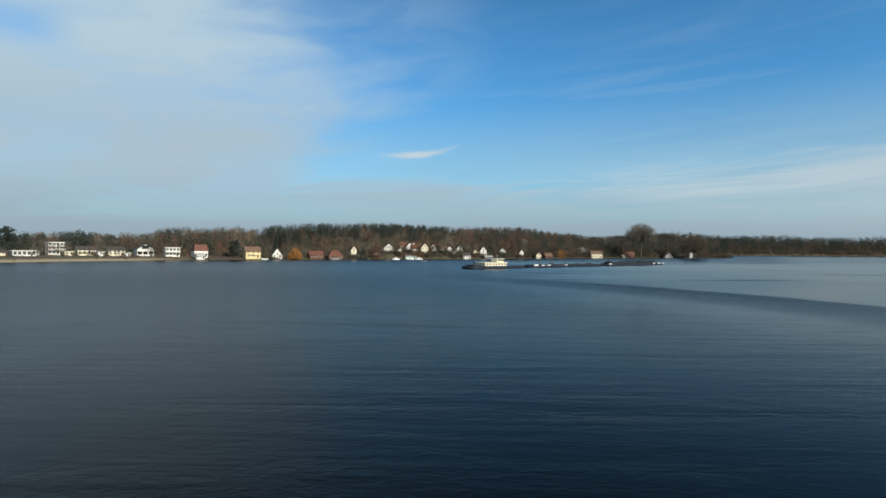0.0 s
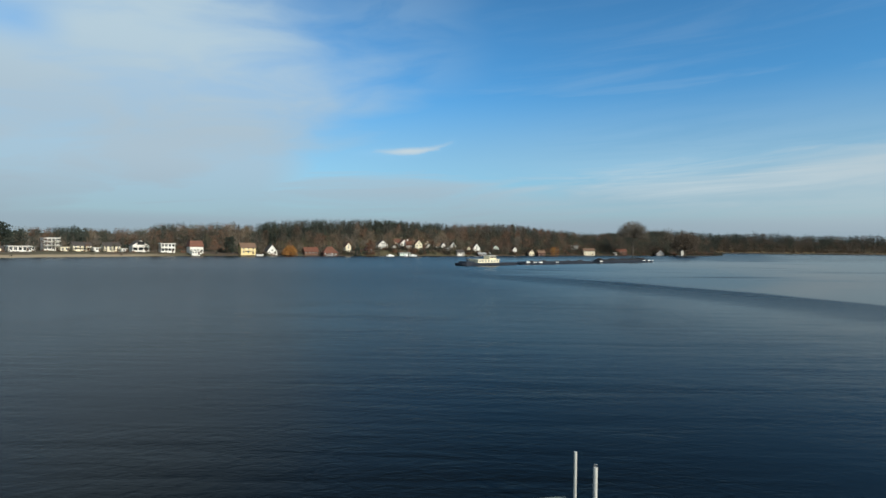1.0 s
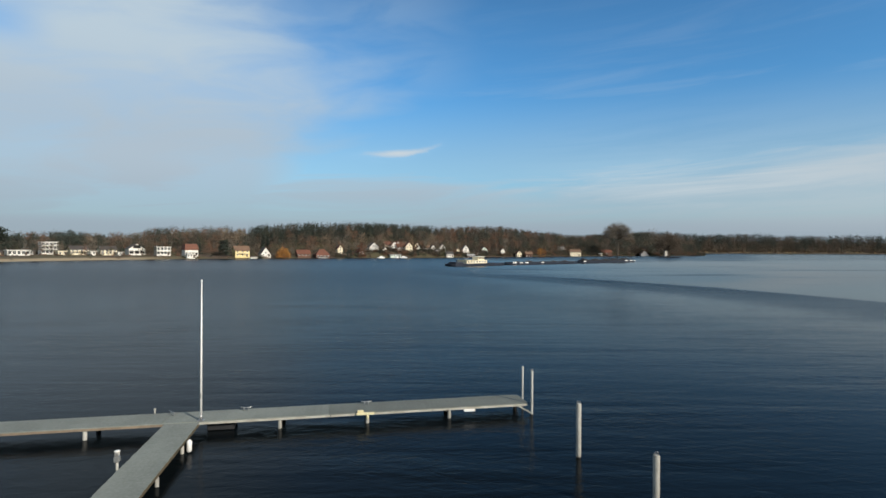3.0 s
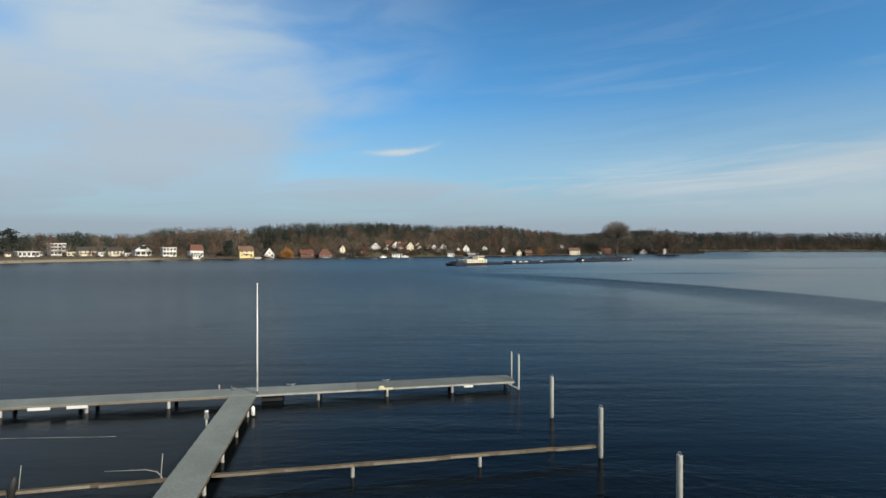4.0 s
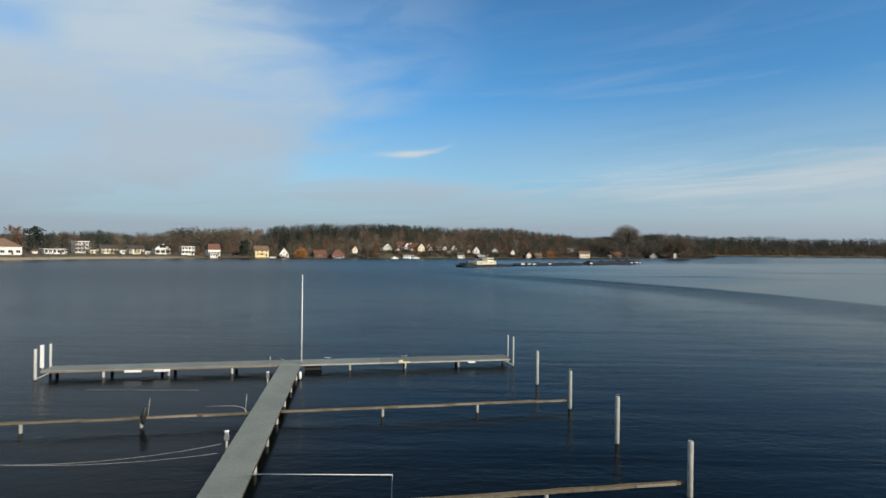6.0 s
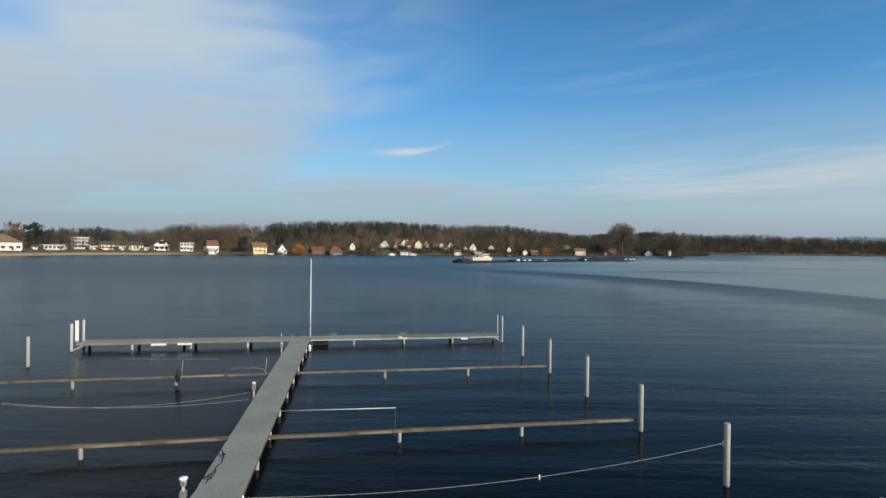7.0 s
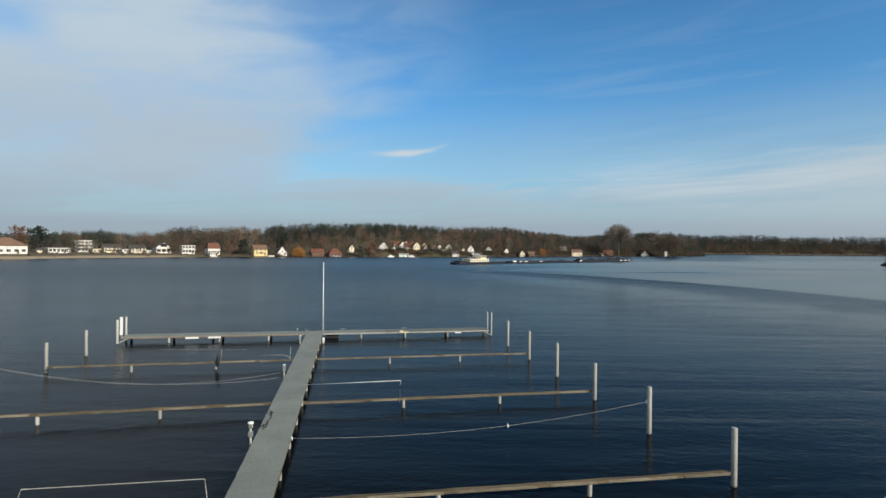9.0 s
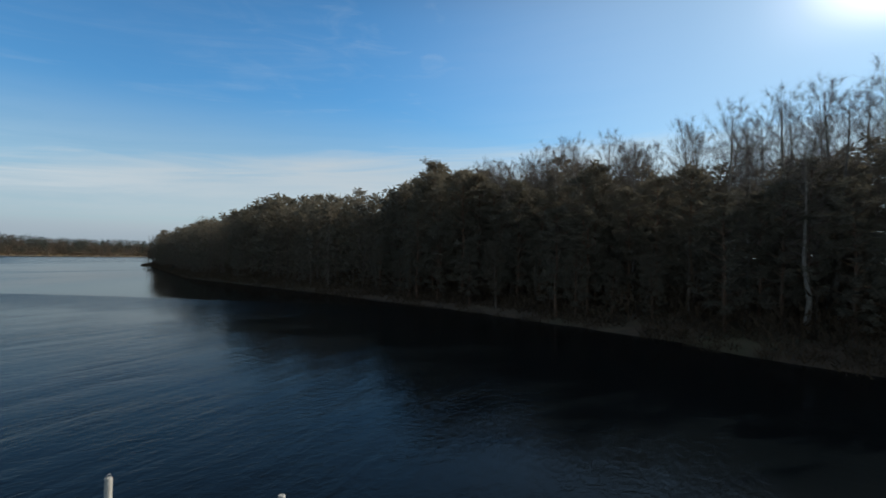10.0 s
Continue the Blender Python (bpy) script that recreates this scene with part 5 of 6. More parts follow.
    ob = thing("water_hose", "dark hose lying on the walkway's edge", "hose")
    bm = bmesh.new()
    tube(bm, [(-1.2, -23.3, DECK_Z + 0.022), (-1.12, -23.7, DECK_Z + 0.022), (-1.24, -24.1, DECK_Z + 0.022), (-1.14, -24.5, DECK_Z + 0.022), (-1.26, -25.3, DECK_Z + 0.022)], 0.012, 6)
    part("line", bm, BLACK, ob)
    ob = thing("fender", "white fender hanging at the walkway's corner", "fender", m=pose(0.14, -2.35, 0.34))
    bm = bmesh.new()
    tube(bm, [(0, 0, -0.32), (0, 0, -0.24), (0, 0, 0.12), (0, 0, 0.2)], [0.03, 0.1, 0.1, 0.03], 10)
    part("body", bm, WHITE, ob)


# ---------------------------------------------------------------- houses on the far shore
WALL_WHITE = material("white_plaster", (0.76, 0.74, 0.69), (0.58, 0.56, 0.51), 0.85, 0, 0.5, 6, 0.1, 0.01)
WALL_CREAM = material("cream_plaster", (0.74, 0.66, 0.48), (0.64, 0.57, 0.42), 0.85, 0, 0.5, 6, 0.1, 0.01)
WALL_YELLOW = material("yellow_plaster", (0.72, 0.58, 0.28), (0.62, 0.50, 0.25), 0.85, 0, 0.5, 6, 0.1, 0.01)
WALL_PALEGREEN = material("pale_green_plaster", (0.62, 0.70, 0.62), (0.54, 0.61, 0.54), 0.85, 0, 0.5, 6, 0.1, 0.01)
WALL_BRICK = material("red_brown_cladding", (0.135, 0.066, 0.044), (0.10, 0.052, 0.037), 0.85, 0, 0.5, 6, 0.2, 0.01)
ROOF_RED = material("red_clay_tiles", (0.16, 0.062, 0.038), (0.11, 0.046, 0.031), 0.8, 0, 0.6, 5, 0.3, 0.03)
ROOF_DARK = material("dark_roof_tiles", (0.075, 0.065, 0.06), (0.05, 0.045, 0.043), 0.8, 0, 0.6, 5, 0.3, 0.03)
ROOF_BROWN = material("brown_roof_tiles", (0.19, 0.115, 0.075), (0.13, 0.085, 0.06), 0.8, 0, 0.6, 5, 0.3, 0.03)
ROOF_GREY = material("grey_felt_roof", (0.33, 0.33, 0.33), (0.24, 0.24, 0.24), 0.85, 0, 0.6, 5, 0.2, 0.02)
GLASS = material("dark_window_glass", (0.03, 0.035, 0.04), (0.02, 0.022, 0.026), 0.08, 0, 1, 5, 0)
FRAME_WHITE = material("white_window_frame", (0.75, 0.75, 0.73), (0.66, 0.66, 0.64), 0.5, 0, 2, 20, 0.05, 0.002)
FRAME_DARK = material("dark_timber_frame", (0.09, 0.06, 0.04), (0.06, 0.04, 0.03), 0.7, 0, 2, 20, 0.1, 0.004)


def spot(b, r):
    return REF[0] + r * math.sin(radians(b)), REF[1] + r * math.cos(radians(b))


def gable_roof(w, d, h, rh, over, thick, along_x):
    """Two pitched slabs; the ridge runs along x or along y."""
    bm = bmesh.new()
    a, b = (d, w) if along_x else (w, d)
    half, ln = a / 2 + over, b / 2 + over
    slope = rh / (a / 2)
    prof = [(-half, h - over * slope), (0, h + rh), (half, h - over * slope)]
    low = [bm.verts.new((x, -ln, z + 0.02)) for x, z in prof] + [bm.verts.new((x, -ln, z + thick)) for x, z in prof]
    top = [bm.verts.new((x, ln, z + 0.02)) for x, z in prof] + [bm.verts.new((x, ln, z + thick)) for x, z in prof]
    for q in (low, top):
        bm.faces.new((q[0], q[1], q[4], q[3]))
        bm.faces.new((q[1], q[2], q[5], q[4]))
    for i, j in ((0, 1), (1, 2), (3, 4), (4, 5), (0, 3), (2, 5)):
        bm.faces.new((low[i], low[j], top[j], top[i]))
    if along_x:
        bmesh.ops.rotate(bm, verts=bm.verts, matrix=Matrix.Rotation(radians(90), 3, "Z"))
    return bm


def gable_wall(w, d, h, rh, along_x):
    """Walls with two gables, down into the ground."""
    bm = bmesh.new()
    a, b = (d, w) if along_x else (w, d)
    pts = [(-a / 2, -1.2), (a / 2, -1.2), (a / 2, h), (0, h + rh), (-a / 2, h)]
    f0 = [bm.verts.new((x, -b / 2, z)) for x, z in pts]
    f1 = [bm.verts.new((x, b / 2, z)) for x, z in pts]
    bm.faces.new(f0)
    bm.faces.new(f1)
    for i in range(5):
        bm.faces.new((f0[i], f0[(i + 1) % 5], f1[(i + 1) % 5], f1[i]))
    if along_x:
        bmesh.ops.rotate(bm, verts=bm.verts, matrix=Matrix.Rotation(radians(90), 3, "Z"))
    return bm


def window_meshes(w, h, frame_mat):
    bm = bmesh.new()
    t = 0.09
    for x0, z0, x1, z1 in ((-w / 2, 0, w / 2, t), (-w / 2, h - t, w / 2, h), (-w / 2, t, -w / 2 + t, h - t), (w / 2 - t, t, w / 2, h - t), (-0.035, t, 0.035, h - t)):
        box(bm, x0, -0.07, z0, x1, 0.0, z1)
    fr = mesh_of("window", bm, frame_mat)
    bm = bmesh.new()
    box(bm, -w / 2 + t, -0.045, t, w / 2 - t, -0.005, h - t)
    return fr, mesh_of("pane", bm, GLASS)


def house(b, r, w, d, h, rh, roof, walls, tiles, label, turn=16.0, rows=2, cols=3, win=(1.1, 1.25), dark_frames=False, chimney=True, sink=0.0, name="house", door=True):
    """A house at a bearing and distance, its front turned to the lake."""
    x, y = spot(b, r)
    z = float(terrain(x, y)) - sink
    HOUSE_SPOTS.append((b, r, w / 2))
    ob = thing(name, label, "house" if name == "house" else "shed", "houses on the far shore", pose(x, y, z, 0, 0, -b + turn))
    if roof in ("x", "y"):
        part("wall", gable_wall(w, d, h, rh, roof == "x"), walls, ob)
        rf = part("roof", gable_roof(w, d, h, rh, 0.45, 0.22, roof == "x"), tiles, ob)
    else:
        bm = bmesh.new()
        box(bm, -w / 2, -d / 2, -1.2, w / 2, d / 2, h)
        part("wall", bm, walls, ob)
        bm = bmesh.new()
        if roof == "flat":
            box(bm, -w / 2 - 0.5, -d / 2 - 0.6, h + 0.003, w / 2 + 0.5, d / 2 + 0.5, h + rh, 0.03)
        else:
            o, top = 0.4, 0.62 if roof == "mansard" else 0.12
            lo = [bm.verts.new((sx * (w / 2 + o), sy * (d / 2 + o), h + 0.003)) for sx, sy in ((-1, -1), (1, -1), (1, 1), (-1, 1))]
            eb = [bm.verts.new((v.co.x, v.co.y, h + 0.15)) for v in lo]
            up = [bm.verts.new((v.co.x * (top + 0.2), v.co.y * top, h + rh)) for v in lo]
            bm.faces.new(lo)
            bm.faces.new(up)
            for q0, q1 in ((lo, eb), (eb, up)):
                for i in range(4):
                    bm.faces.new((q0[i], q0[(i + 1) % 4], q1[(i + 1) % 4], q1[i]))
        rf = part("roof", bm, tiles, ob)
    fm = FRAME_DARK if dark_frames else FRAME_WHITE
    ww, wh = win
    fr, pn = window_meshes(ww, wh, fm)
    for row in range(rows):
        zr = 0.95 + row * (h / max(rows, 1))
        if zr + wh > h - 0.05:
            zr = h - wh - 0.15
        for side in ("front", "east"):
            span, face = (w, d / 2) if side == "front" else (d, w / 2)
            n = cols if side == "front" else max(1, cols - 1)
            for c in range(n):
                u = -span / 2 + span * (c + 0.5) / n
                m = pose(u, -face - 0.002, zr) if side == "front" else pose(face + 0.002, u, zr, 0, 0, 90)
                wo = part("window", fr, None, ob)
                wo.matrix_basis = m
                part("pane", pn, None, wo)
    if roof == "y" and rh > 2.4:
        for u in (-0.9, 0.9) if w > 8 else (0.0,):
            wo = part("window", fr, None, ob)
            wo.matrix_basis = pose(u, -d / 2 - 0.002, h + 0.15)
            part("pane", pn, None, wo)
    if door:
        bm = bmesh.new()
        box(bm, w * 0.27, -d / 2 - 0.08, 0.0, w * 0.27 + 0.95, -d / 2 - 0.004, 2.05)
        part("door", bm, FRAME_DARK, ob, "dark timber door")
    if chimney:
        bm = bmesh.new()
        box(bm, w * 0.15, -0.1, h + rh * 0.35, w * 0.15 + 0.6, 0.6, h + rh + 0.75, 0.03)
        part("chimney", bm, WALL_BRICK if tiles is not ROOF_GREY else WALL_WHITE, rf)
    return ob


def terrace(ob, w, d, z, mt, rail=True):
    """A balcony slab with its rail on the front of a house."""
    bm = bmesh.new()
    box(bm, -w / 2, -d - 1.6, z, w / 2, -d - 0.01, z + 0.2, 0.02)
    sl = part("balcony", bm, mt, ob)
    if rail:
        bm = bmesh.new()
        box(bm, -w / 2, -d - 1.6, z + 1.0, w / 2, -d - 1.53, z + 1.06)
        for k in range(9):
            u = -w / 2 + w * k / 8
            box(bm, u - 0.03, -d - 1.59, z + 0.203, u + 0.03, -d - 1.54, z + 1.0)
        part("railing", bm, FRAME_WHITE, sl)


def build_houses():
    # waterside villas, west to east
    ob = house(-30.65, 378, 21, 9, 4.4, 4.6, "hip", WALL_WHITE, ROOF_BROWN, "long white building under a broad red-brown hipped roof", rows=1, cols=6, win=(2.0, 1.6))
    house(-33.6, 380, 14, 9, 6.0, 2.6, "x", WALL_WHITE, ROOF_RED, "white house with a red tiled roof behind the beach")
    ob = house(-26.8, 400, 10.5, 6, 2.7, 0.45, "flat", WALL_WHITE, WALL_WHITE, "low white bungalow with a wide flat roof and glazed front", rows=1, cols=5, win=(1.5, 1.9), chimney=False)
    house(-28.05, 398, 3.4, 3, 1.9, 0.8, "x", WALL_CREAM, ROOF_DARK, "small cream garden shed", rows=1, cols=1, win=(0.8, 0.9), chimney=False, name="shed")
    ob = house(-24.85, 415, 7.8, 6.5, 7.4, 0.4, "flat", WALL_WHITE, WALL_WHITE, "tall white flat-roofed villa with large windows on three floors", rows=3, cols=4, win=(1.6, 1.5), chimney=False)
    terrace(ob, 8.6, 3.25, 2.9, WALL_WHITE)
    terrace(ob, 8.2, 3.25, 5.2, WALL_WHITE)
    house(-26.0, 409, 3.6, 4, 2.2, 0.3, "flat", WALL_WHITE, ROOF_GREY, "small white garage beside a villa", rows=1, cols=1, chimney=False, name="shed")
    ob = house(-22.75, 414, 9.6, 8, 3.4, 2.1, "x", WALL_CREAM, ROOF_DARK, "cream two-storey house with a dark roof", rows=2, cols=4, win=(1.1, 1.1))
    terrace(ob, 10.4, 4, 2.0, WALL_CREAM)
    house(-23.9, 408, 4.2, 5, 2.1, 0.5, "flat", WALL_CREAM, WALL_CREAM, "low cream annex beside a house", rows=1, cols=2, chimney=False, name="shed")
    ob = house(-20.6, 414, 9.0, 8, 3.5, 2.0, "x", WALL_CREAM, ROOF_DARK, "cream house with a dark roof and a low terrace", rows=2, cols=4, win=(1.1, 1.1))
    house(-21.65, 408, 3.4, 5, 2.3, 0.35, "flat", WALL_WHITE, WALL_WHITE, "low white annex beside a house", rows=1, cols=1, chimney=False, name="shed")
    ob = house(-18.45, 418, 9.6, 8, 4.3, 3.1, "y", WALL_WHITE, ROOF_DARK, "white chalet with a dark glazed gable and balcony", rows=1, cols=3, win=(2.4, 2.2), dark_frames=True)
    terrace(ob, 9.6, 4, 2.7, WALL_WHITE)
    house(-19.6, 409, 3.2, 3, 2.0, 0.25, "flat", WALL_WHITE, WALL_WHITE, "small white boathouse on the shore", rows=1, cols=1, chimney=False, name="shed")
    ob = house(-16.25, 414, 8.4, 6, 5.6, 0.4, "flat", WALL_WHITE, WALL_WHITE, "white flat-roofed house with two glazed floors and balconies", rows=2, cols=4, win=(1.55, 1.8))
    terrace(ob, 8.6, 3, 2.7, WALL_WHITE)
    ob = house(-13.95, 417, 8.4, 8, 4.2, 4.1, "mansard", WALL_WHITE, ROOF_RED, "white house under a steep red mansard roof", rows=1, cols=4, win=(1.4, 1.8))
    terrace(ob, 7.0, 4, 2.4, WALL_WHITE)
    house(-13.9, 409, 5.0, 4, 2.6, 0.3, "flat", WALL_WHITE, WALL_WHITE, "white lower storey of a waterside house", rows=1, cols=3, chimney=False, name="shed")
    ob = house(-9.45, 423, 10.0, 8, 4.6, 3.1, "x", WALL_YELLOW, ROOF_BROWN, "yellow house with a brown pitched roof", rows=2, cols=3)
    terrace(ob, 4.5, 4, 2.3, WALL_CREAM)
    house(-8.3, 417, 4.5, 3, 1.3, 0.2, "flat", WALL_WHITE, WALL_WHITE, "low white garden wall and terrace", rows=0, cols=0, chimney=False, name="shed", door=False)
    house(-7.3, 429, 7.0, 8, 2.0, 4.7, "y", WALL_WHITE, ROOF_DARK, "white house with a steep pointed gable", rows=1, cols=2, win=(1.2, 1.2))
    house(-3.6, 438, 10.0, 7, 2.2, 3.0, "x", WALL_BRICK, ROOF_RED, "low red-brown house with a red roof", rows=1, cols=4)
    house(-1.75, 437, 10.5, 8, 2.4, 4.6, "hip", WALL_BRICK, ROOF_RED, "red-brown house with a broad red hipped roof", rows=1, cols=4)
    house(-1.6, 430, 6, 3, 1.5, 0.3, "flat", WALL_WHITE, ROOF_GREY, "low white boathouse at the water", rows=1, cols=3, chimney=False, name="shed")
    house(0.0, 453, 4.4, 6, 5.0, 2.8, "y", WALL_CREAM, ROOF_RED, "narrow cream house with a red roof", rows=2, cols=1)
    house(2.1, 461, 6.0, 6, 2.0, 2.8, "y", WALL_BRICK, ROOF_RED, "small red-brown cottage among trees", rows=1, cols=2)
    # the village on the slope
    house(3.4, 483, 8.2, 8, 4.0, 3.6, "y", WALL_WHITE, ROOF_DARK, "white gabled house on the slope", rows=1, cols=2)
    house(4.6, 475, 3.4, 4, 3.0, 1.6, "y", WALL_WHITE, ROOF_DARK, "small white gabled house", rows=1, cols=1)
    house(5.55, 501, 7.5, 8, 4.4, 3.4, "y", WALL_WHITE, ROOF_RED, "white gabled house with a red roof", rows=2, cols=2)
    house(6.2, 491, 7.0, 8, 4.0, 3.0, "x", WALL_WHITE, ROOF_RED, "white house with a red pitched roof", rows=2, cols=3)
    house(7.05, 487, 6.2, 7, 5.2, 3.4, "y", WALL_CREAM, ROOF_RED, "cream gabled house with a red roof", rows=2, cols=2)
    house(5.7, 465, 9.0, 5, 2.4, 0.3, "flat", WALL_PALEGREEN, ROOF_GREY, "long grey boathouse at the water", rows=1, cols=4, chimney=False, name="shed")
    house(8.1, 497, 3.6, 5, 3.4, 2.2, "y", WALL_WHITE, ROOF_DARK, "small white gabled house among trees", rows=1, cols=1)
    house(4.9, 530, 6.0, 7, 3.6, 2.8, "x", WALL_CREAM, ROOF_RED, "cream house with a red roof up the slope", rows=2, cols=2)
    house(5.95, 536, 6.0, 6, 3.6, 3.0, "y", WALL_WHITE, ROOF_RED, "white gabled house up the slope among trees", rows=2, cols=2)
    house(6.75, 532, 6.4, 6, 3.6, 2.4, "x", WALL_CREAM, ROOF_BROWN, "cream house with a brown roof up the slope", rows=2, cols=3)
    house(7.9, 540, 4.6, 6, 3.4, 2.6, "y", WALL_CREAM, ROOF_RED, "small cream gabled house up the slope", rows=1, cols=2)
    house(9.0, 506, 5.4, 6, 3.2, 2.2, "x", WALL_WHITE, ROOF_BROWN, "white house with a brown roof among trees", rows=1, cols=3)
    house(10.1, 494, 4.2, 4, 2.2, 1.4, "x", WALL_WHITE, ROOF_GREY, "low white garden house above the water", rows=1, cols=2, chimney=False)
    house(9.6, 499, 3.6, 5, 4.6, 2.0, "y", WALL_WHITE, ROOF_DARK, "narrow white house on the slope", rows=2, cols=1)
    house(10.6, 513, 5.0, 6, 4.4, 2.8, "y", WALL_WHITE, ROOF_BROWN, "white gabled house on the slope", rows=2, cols=1)
    house(11.35, 495, 6.4, 6, 3.0, 2.0, "x", WALL_WHITE, ROOF_DARK, "white house with a dark roof near the water", rows=1, cols=3)
    house(13.0, 521, 6.4, 6, 4.2, 4.0, "y", WALL_WHITE, ROOF_DARK, "white house with a tall pointed gable", rows=2, cols=1)
    house(12.2, 513, 3.4, 5, 3.2, 2.0, "y", WALL_CREAM, ROOF_BROWN, "small cream gabled house among trees", rows=1, cols=1)
    house(14.95, 545, 6.0, 6, 3.4, 2.6, "y", WALL_PALEGREEN, ROOF_DARK, "pale grey-green gabled house above the lake", rows=2, cols=2)
    house(13.6, 511, 7.0, 5, 2.0, 1.4, "x", WALL_BRICK, ROOF_GREY, "low brown house at the water", rows=1, cols=4, chimney=False)
    house(16.9, 558, 4.0, 5, 4.2, 2.4, "y", WALL_WHITE, ROOF_DARK, "small white gabled house among trees", rows=1, cols=1)
    house(18.6, 565, 5.0, 6, 4.0, 2.6, "y", WALL_CREAM, ROOF_RED, "cream gabled house among trees", rows=1, cols=2)
    house(19.6, 573, 7.0, 6, 3.6, 2.2, "x", WALL_BRICK, ROOF_BROWN, "red-brown house with a brown roof among trees", rows=1, cols=3)
    house(23.0, 653, 8.0, 7, 4.2, 2.0, "x", WALL_WHITE, ROOF_GREY, "white house with a grey roof on the slope", rows=2, cols=3)
    house(24.3, 641, 12.0, 8, 5.0, 2.6, "x", WALL_CREAM, ROOF_BROWN, "large cream house by the lake", rows=2, cols=4)
    house(27.4, 693, 12.0, 7, 3.0, 3.0, "x", WALL_BRICK, ROOF_RED, "red-brown house with a red roof by the water", rows=1, cols=3)
    house(26.8, 681, 5.0, 3, 1.8, 0.3, "flat", WALL_WHITE, WALL_WHITE, "small white boathouse by the water", rows=1, cols=1, chimney=False, name="shed")
    # shade on this gable is put into the wall colour
    house(31.0, 729, 9.0, 7, 3.4, 4.0, "y", ROOF_GREY, ROOF_BROWN, "gabled house by the water, its shaded walls coloured grey", rows=1, cols=2)
    house(33.0, 758, 3.0, 4, 7.0, 1.6, "y", WALL_WHITE, ROOF_DARK, "narrow white tower house among trees", rows=2, cols=1, win=(0.8, 1.0))


def shore_trees():
    """Single trees that stand out on the far shore."""
    def put(name, wd, bark, leaf, b, r, label, plot=5.0):
        x, y = spot(b, r)
        HOUSE_SPOTS.append((b, r, plot))
        tree_thing(name, wd, bark, leaf, label, "single trees on the far shore", pose(x, y, float(terrain(x, y)) - 0.2))
    put("willow_tree", round_tree(201, 8.8, 5.6, 40, 3600, 1.1, 0.17, 0.1), BARK, TWIG_GOLD, -5.5, 424, "broad golden-orange willow by the water")
    put("oak_tree", round_tree(202, 42, 19.0, 150, 19000, 1.9, 0.12, 0.54), BARK, TWIG_GREY, 28.5, 668, "large round bare tree standing above the woods", 0.5)
    put("oak_tree", round_tree(203, 33, 18.0, 80, 13000, 1.9, 0.2, 0.3), BARK, TWIG, 33.2, 735, "broad bare tree at the point of land", 0.5)
    put("spruce_tree", spruce_tree(204, 20.5, 4.6, 1000), BARK, NEEDLE_FAR, -7.25, 500, "tall dark spruce rising above the woods")
    put("pine_tree", pine_tree(205, 15, 4.2, 20, 1100, 1.6, 0.3), PINE_BARK, NEEDLE_FAR, -28.1, 430, "dark rounded pine behind the beach")
    put("pine_tree", pine_tree(206, 11, 3.4, 18, 900, 1.4, 0.15), PINE_BARK, NEEDLE_FAR, -11.0, 420, "dark pine beside a yellow house")
    put("spruce_tree", spruce_tree(207, 12, 3.0, 700), BARK, NEEDLE_FAR, 1.0, 446, "dark spruce between two cottages")
    put("beech_tree", bare_tree(208, 9, 4.0, 20, 5, 1300, 1.2, 0.16, 0.1), BARK, TWIG_RED, 2.3, 454, "russet beech beside a cottage")
    put("beech_tree", bare_tree(209, 8.5, 4.6, 20, 5, 1300, 1.2, 0.17, 0.1), BARK, TWIG_GOLD, 20.9, 560, "russet tree at the water's edge")
    put("beech_tree", bare_tree(210, 13, 6.0, 22, 5, 1500, 1.5, 0.2, 0.1), BARK, TWIG_RED, -29.4, 420, "rust-coloured bare tree behind the beach")
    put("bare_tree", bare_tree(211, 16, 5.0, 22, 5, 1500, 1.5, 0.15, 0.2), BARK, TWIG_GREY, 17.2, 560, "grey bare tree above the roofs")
    put("spruce_tree", spruce_tree(212, 15, 3.2, 700), BARK, NEEDLE_FAR, -13.3, 440, "dark spruce behind a red roof")


def bank_domes():
    """Two broad bare trees at the tip of the wooded bank."""
    for seed, bb, rr, h, wide, leaf, lab in ((221, 51.4, 425, 25.0, 10.0, TWIG_GREY, "grey-brown bare tree with a low round crown"),
                                             (222, 54.6, 305, 27.0, 10.5, TWIG_TAN, "olive-brown bare tree with a broad round crown")):
        x, y = EYE_E[0] + rr * math.sin(radians(bb)), EYE_E[1] + rr * math.cos(radians(bb))
        tree_thing("oak_tree", round_tree(seed, h, wide, 70, 9000, 1.3, 0.12, 0.15), BARK, leaf, lab, "trees on the bank", pose(x, y, float(terrain(x, y)) - 0.2))


# ---------------------------------------------------------------- the coal barges
HULL = material("dark_navy_hull", (0.022, 0.03, 0.05), (0.016, 0.02, 0.03), 0.5, 0, 0.4, 5, 0.1, 0.01)
COAL = material("coal_heap", (0.022, 0.022, 0.024), (0.012, 0.012, 0.013), 0.8, 0, 0.8, 5, 0.8, 0.15)
CREAM = material("cream_ship_paint", (0.82, 0.74, 0.54), (0.74, 0.66, 0.48), 0.5, 0, 0.6, 6, 0.05, 0.01)


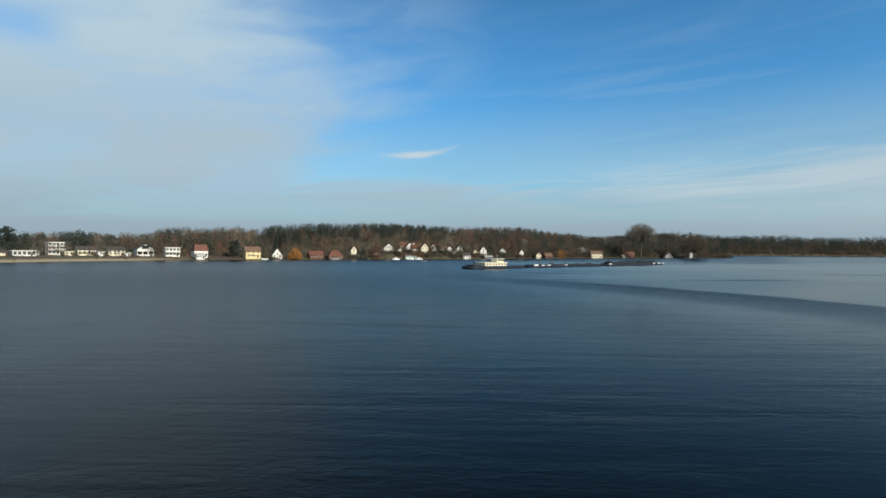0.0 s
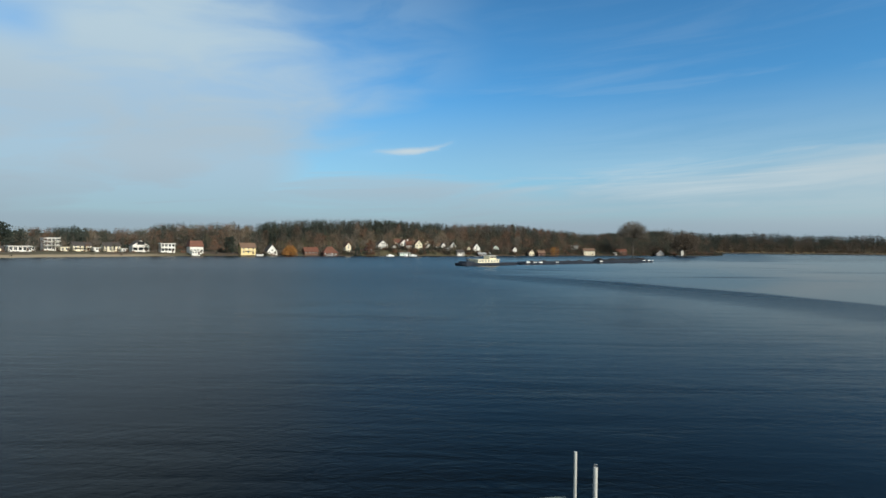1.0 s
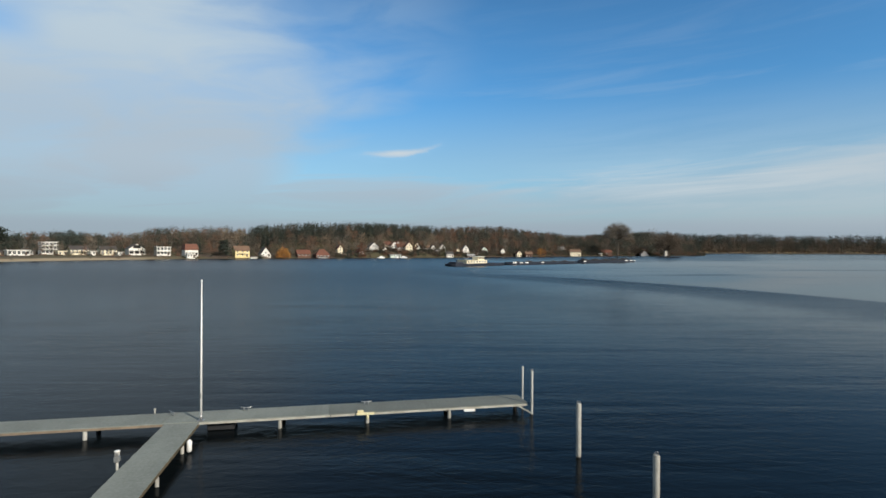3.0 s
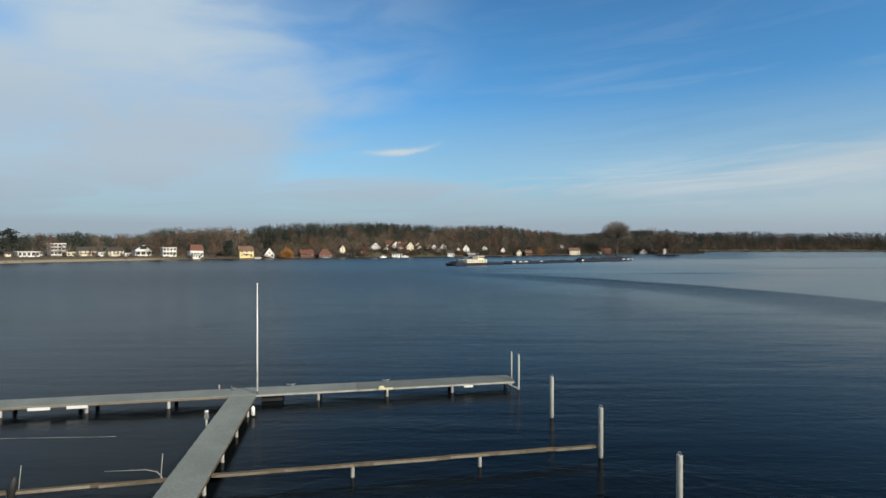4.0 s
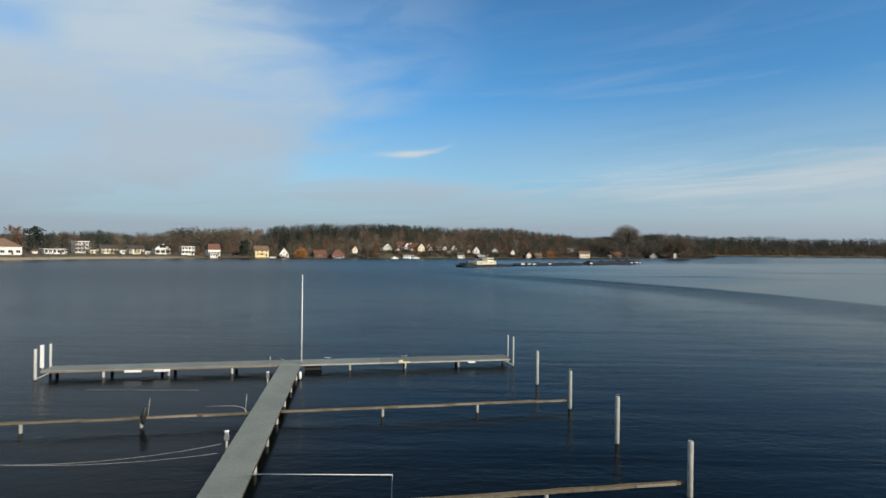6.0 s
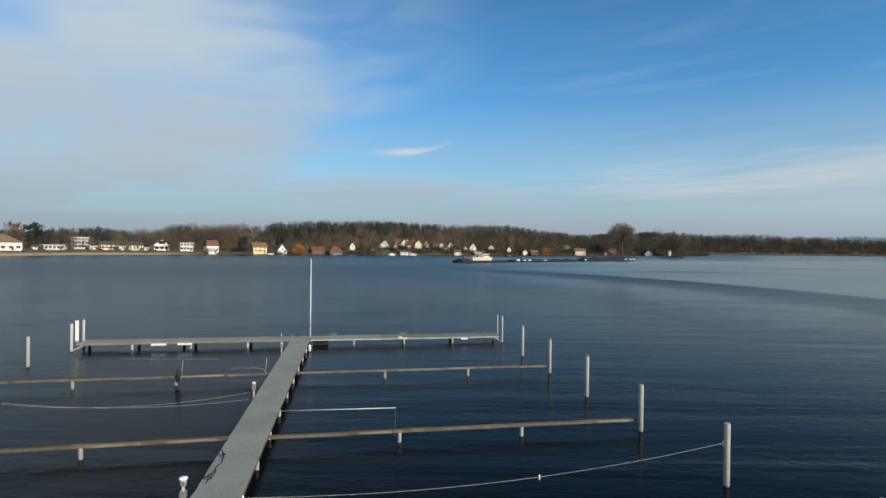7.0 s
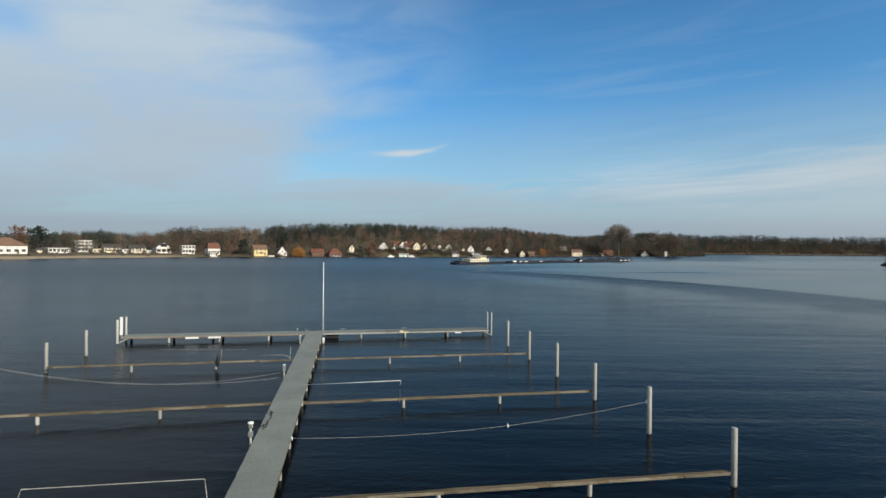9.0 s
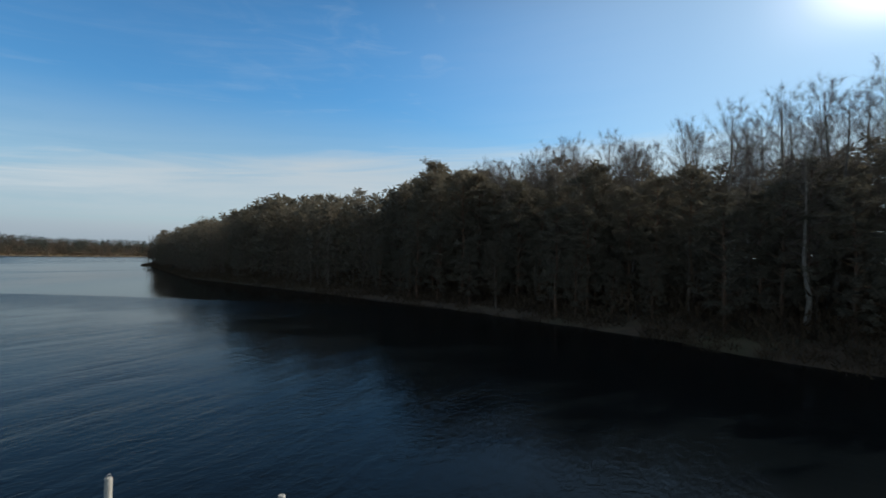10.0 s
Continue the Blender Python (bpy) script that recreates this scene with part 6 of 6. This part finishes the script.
def hull_mesh(x0, x1, half, top, bow=4.0):
    """A barge's hull with raked ends."""
    bm = bmesh.new()
    rings = []
    for x, wf, keel in ((x0, 0.55, top * 0.45), (x0 + bow * 0.4, 0.88, -0.1), (x0 + bow, 1.0, -0.8), (x1 - bow, 1.0, -0.8), (x1 - bow * 0.4, 0.88, -0.1), (x1, 0.55, top * 0.45)):
        rings.append([bm.verts.new((x, s * half * wf * q, z)) for s, q, z in ((-1, 1, top), (-1, 0.96, keel), (1, 0.96, keel), (1, 1, top))])
    for a, b in zip(rings, rings[1:]):
        for i in range(4):
            bm.faces.new((a[i], a[(i + 1) % 4], b[(i + 1) % 4], b[i]))
    bm.faces.new(rings[0])
    bm.faces.new(rings[-1])
    return bm


def heap(x0, x1, half, z, tall, seed):
    """Uneven cones of coal in a hold."""
    r = np.random.RandomState(seed)
    nx, ny = 40, 9
    cen = np.linspace(x0 + 4, x1 - 4, 5) + r.uniform(-1.5, 1.5, 5)
    hs = tall * r.uniform(0.75, 1.0, 5)
    X, Y = np.meshgrid(np.linspace(x0, x1, nx), np.linspace(-half, half, ny), indexing="ij")
    Z = np.zeros_like(X)
    for c, q in zip(cen, hs):
        Z = np.maximum(Z, q - np.hypot((X - c) * 0.22, Y * 0.45))
    Z = np.clip(Z, 0, None) + r.uniform(0, 0.12, X.shape)
    Z[[0, -1], :] = 0
    Z[:, [0, -1]] = 0
    v = np.stack([X, Y, Z + z], -1).reshape(-1, 3)
    i = (np.arange(nx - 1)[:, None] * ny + np.arange(ny - 1)[None]).ravel()
    t = np.concatenate([np.stack([i, i + ny, i + ny + 1], -1), np.stack([i, i + ny + 1, i + 1], -1)])
    return soup("coal", v, t, [COAL])


def build_barges():
    a, b = Vector((54, 216, 0)), Vector((193, 298, 0))
    turn = math.degrees(math.atan2(b.y - a.y, b.x - a.x))
    m = pose(a.x, a.y, 0, 0, 0, turn)
    ob = thing("push_boat", "dark blue push boat with long cream deckhouse", "boat", m=m)
    hull = part("hull", hull_mesh(0, 36, 4.2, 1.1), HULL, ob)
    bm = bmesh.new()
    box(bm, 9, -3.2, 1.103, 22.5, 3.2, 2.6, 0.1)
    cabin = part("deckhouse", bm, CREAM, ob)
    bm = bmesh.new()
    box(bm, 8.6, -3.5, 2.603, 22.9, 3.5, 2.73, 0.03)
    part("roof", bm, CREAM, cabin)
    fr, pn = window_meshes(1.0, 0.8, FRAME_WHITE)
    for k in range(7):
        wo = part("window", fr, None, cabin)
        wo.matrix_basis = pose(10.1 + k * 1.85, -3.202, 1.5)
        part("pane", pn, None, wo)
    bm = bmesh.new()
    box(bm, 17.5, -2.0, 2.733, 21.8, 2.0, 4.2, 0.08)
    wheel = part("wheelhouse", bm, CREAM, ob)
    bm = bmesh.new()
    box(bm, 17.2, -2.3, 4.203, 22.1, 2.3, 4.33, 0.03)
    part("roof", bm, WHITE, wheel)
    bm = bmesh.new()
    for k in range(4):
        box(bm, 17.8 + k * 1.0, -2.04, 3.3, 18.6 + k * 1.0, -2.003, 4.0)
    part("pane", bm, GLASS, wheel)
    bm = bmesh.new()
    tube(bm, [(19.5, 0, 4.33), (19.5, 0, 6.2)], 0.06, 6)
    bar(bm, (19.5, -0.9, 5.7), (19.5, 0.9, 5.7), 0.06, 0.06)
    part("mast", bm, WHITE, ob)
    bm = bmesh.new()
    tube(bm, [(5.5, 0, 1.1), (5.5, 0, 2.5), (4.9, 0, 2.9)], [0.5, 0.42, 0.35], 10)
    box(bm, 2.5, -2.6, 1.103, 7.5, 2.6, 1.8, 0.08)
    part("engine_casing", bm, HULL, ob, "dark engine casing with funnel")
    for x0, x1, seed, tall in ((38, 98, 4, 1.2), (100, 161, 7, 2.2)):
        ob = thing("coal_barge", "long dark barge loaded with heaps of coal", "barge", "coal barges", m)
        part("hull", hull_mesh(x0, x1, 4.6, 0.8), HULL, ob)
        bm = bmesh.new()
        for s in (-1, 1):
            box(bm, x0 + 5, s * 3.9 - 0.08, 0.803, x1 - 5, s * 3.9 + 0.08, 1.25)
        for x in (x0 + 5, x1 - 5):
            box(bm, x - 0.08, -3.82, 0.803, x + 0.08, 3.82, 1.25)
        part("coaming", bm, HULL, ob)
        part("coal", heap(x0 + 5.3, x1 - 5.3, 3.8, 0.85, tall, seed), None, ob)
        for p, ln, h in ((2.2, 2.6, 0.8), (7.5, 2.2, 0.5), (11.5, 2.6, 0.5), (25.0, 2.2, 0.45)) if seed == 4 else ((1.8, 2.4, 0.6), (47.5, 2.6, 0.55), (53.0, 3.2, 0.6), (58.5, 1.5, 0.5)):
            bm = bmesh.new()
            box(bm, x0 + p, -4.42, 0.803, x0 + p + ln, -4.02, 0.803 + h, 0.05)
            part("locker", bm, WHITE, ob, "white deck locker")
        bm = bmesh.new()
        for k in range(20):
            u = x0 + 3 + (x1 - x0 - 6) * k / 19
            box(bm, u - 0.03, -4.5, 0.803, u + 0.03, -4.44, 1.4)
        box(bm, x0 + 3, -4.5, 1.4, x1 - 3, -4.45, 1.44)
        part("railing", bm, HULL, ob)


def small_boats():
    for b, r, turn in ((4.3, 436, 20), (5.9, 443, 70), (6.6, 447, -10)):
        x, y = spot(b, r)
        ob = thing("moored_boat", "small white boat moored at the far shore", "boat", "moored boats", pose(x, y, 0, 0, 0, turn))
        bm = hull_mesh(-3, 3, 1.1, 0.9, 1.6)
        part("hull", bm, WHITE, ob)
        bm = bmesh.new()
        box(bm, -1.2, -0.75, 0.903, 1.0, 0.75, 1.7, 0.15)
        part("cabin", bm, WHITE, ob)


build_houses()
shore_trees()
far_woods()
east_woods()
bank_domes()
build_jetty()
build_barges()
small_boats()
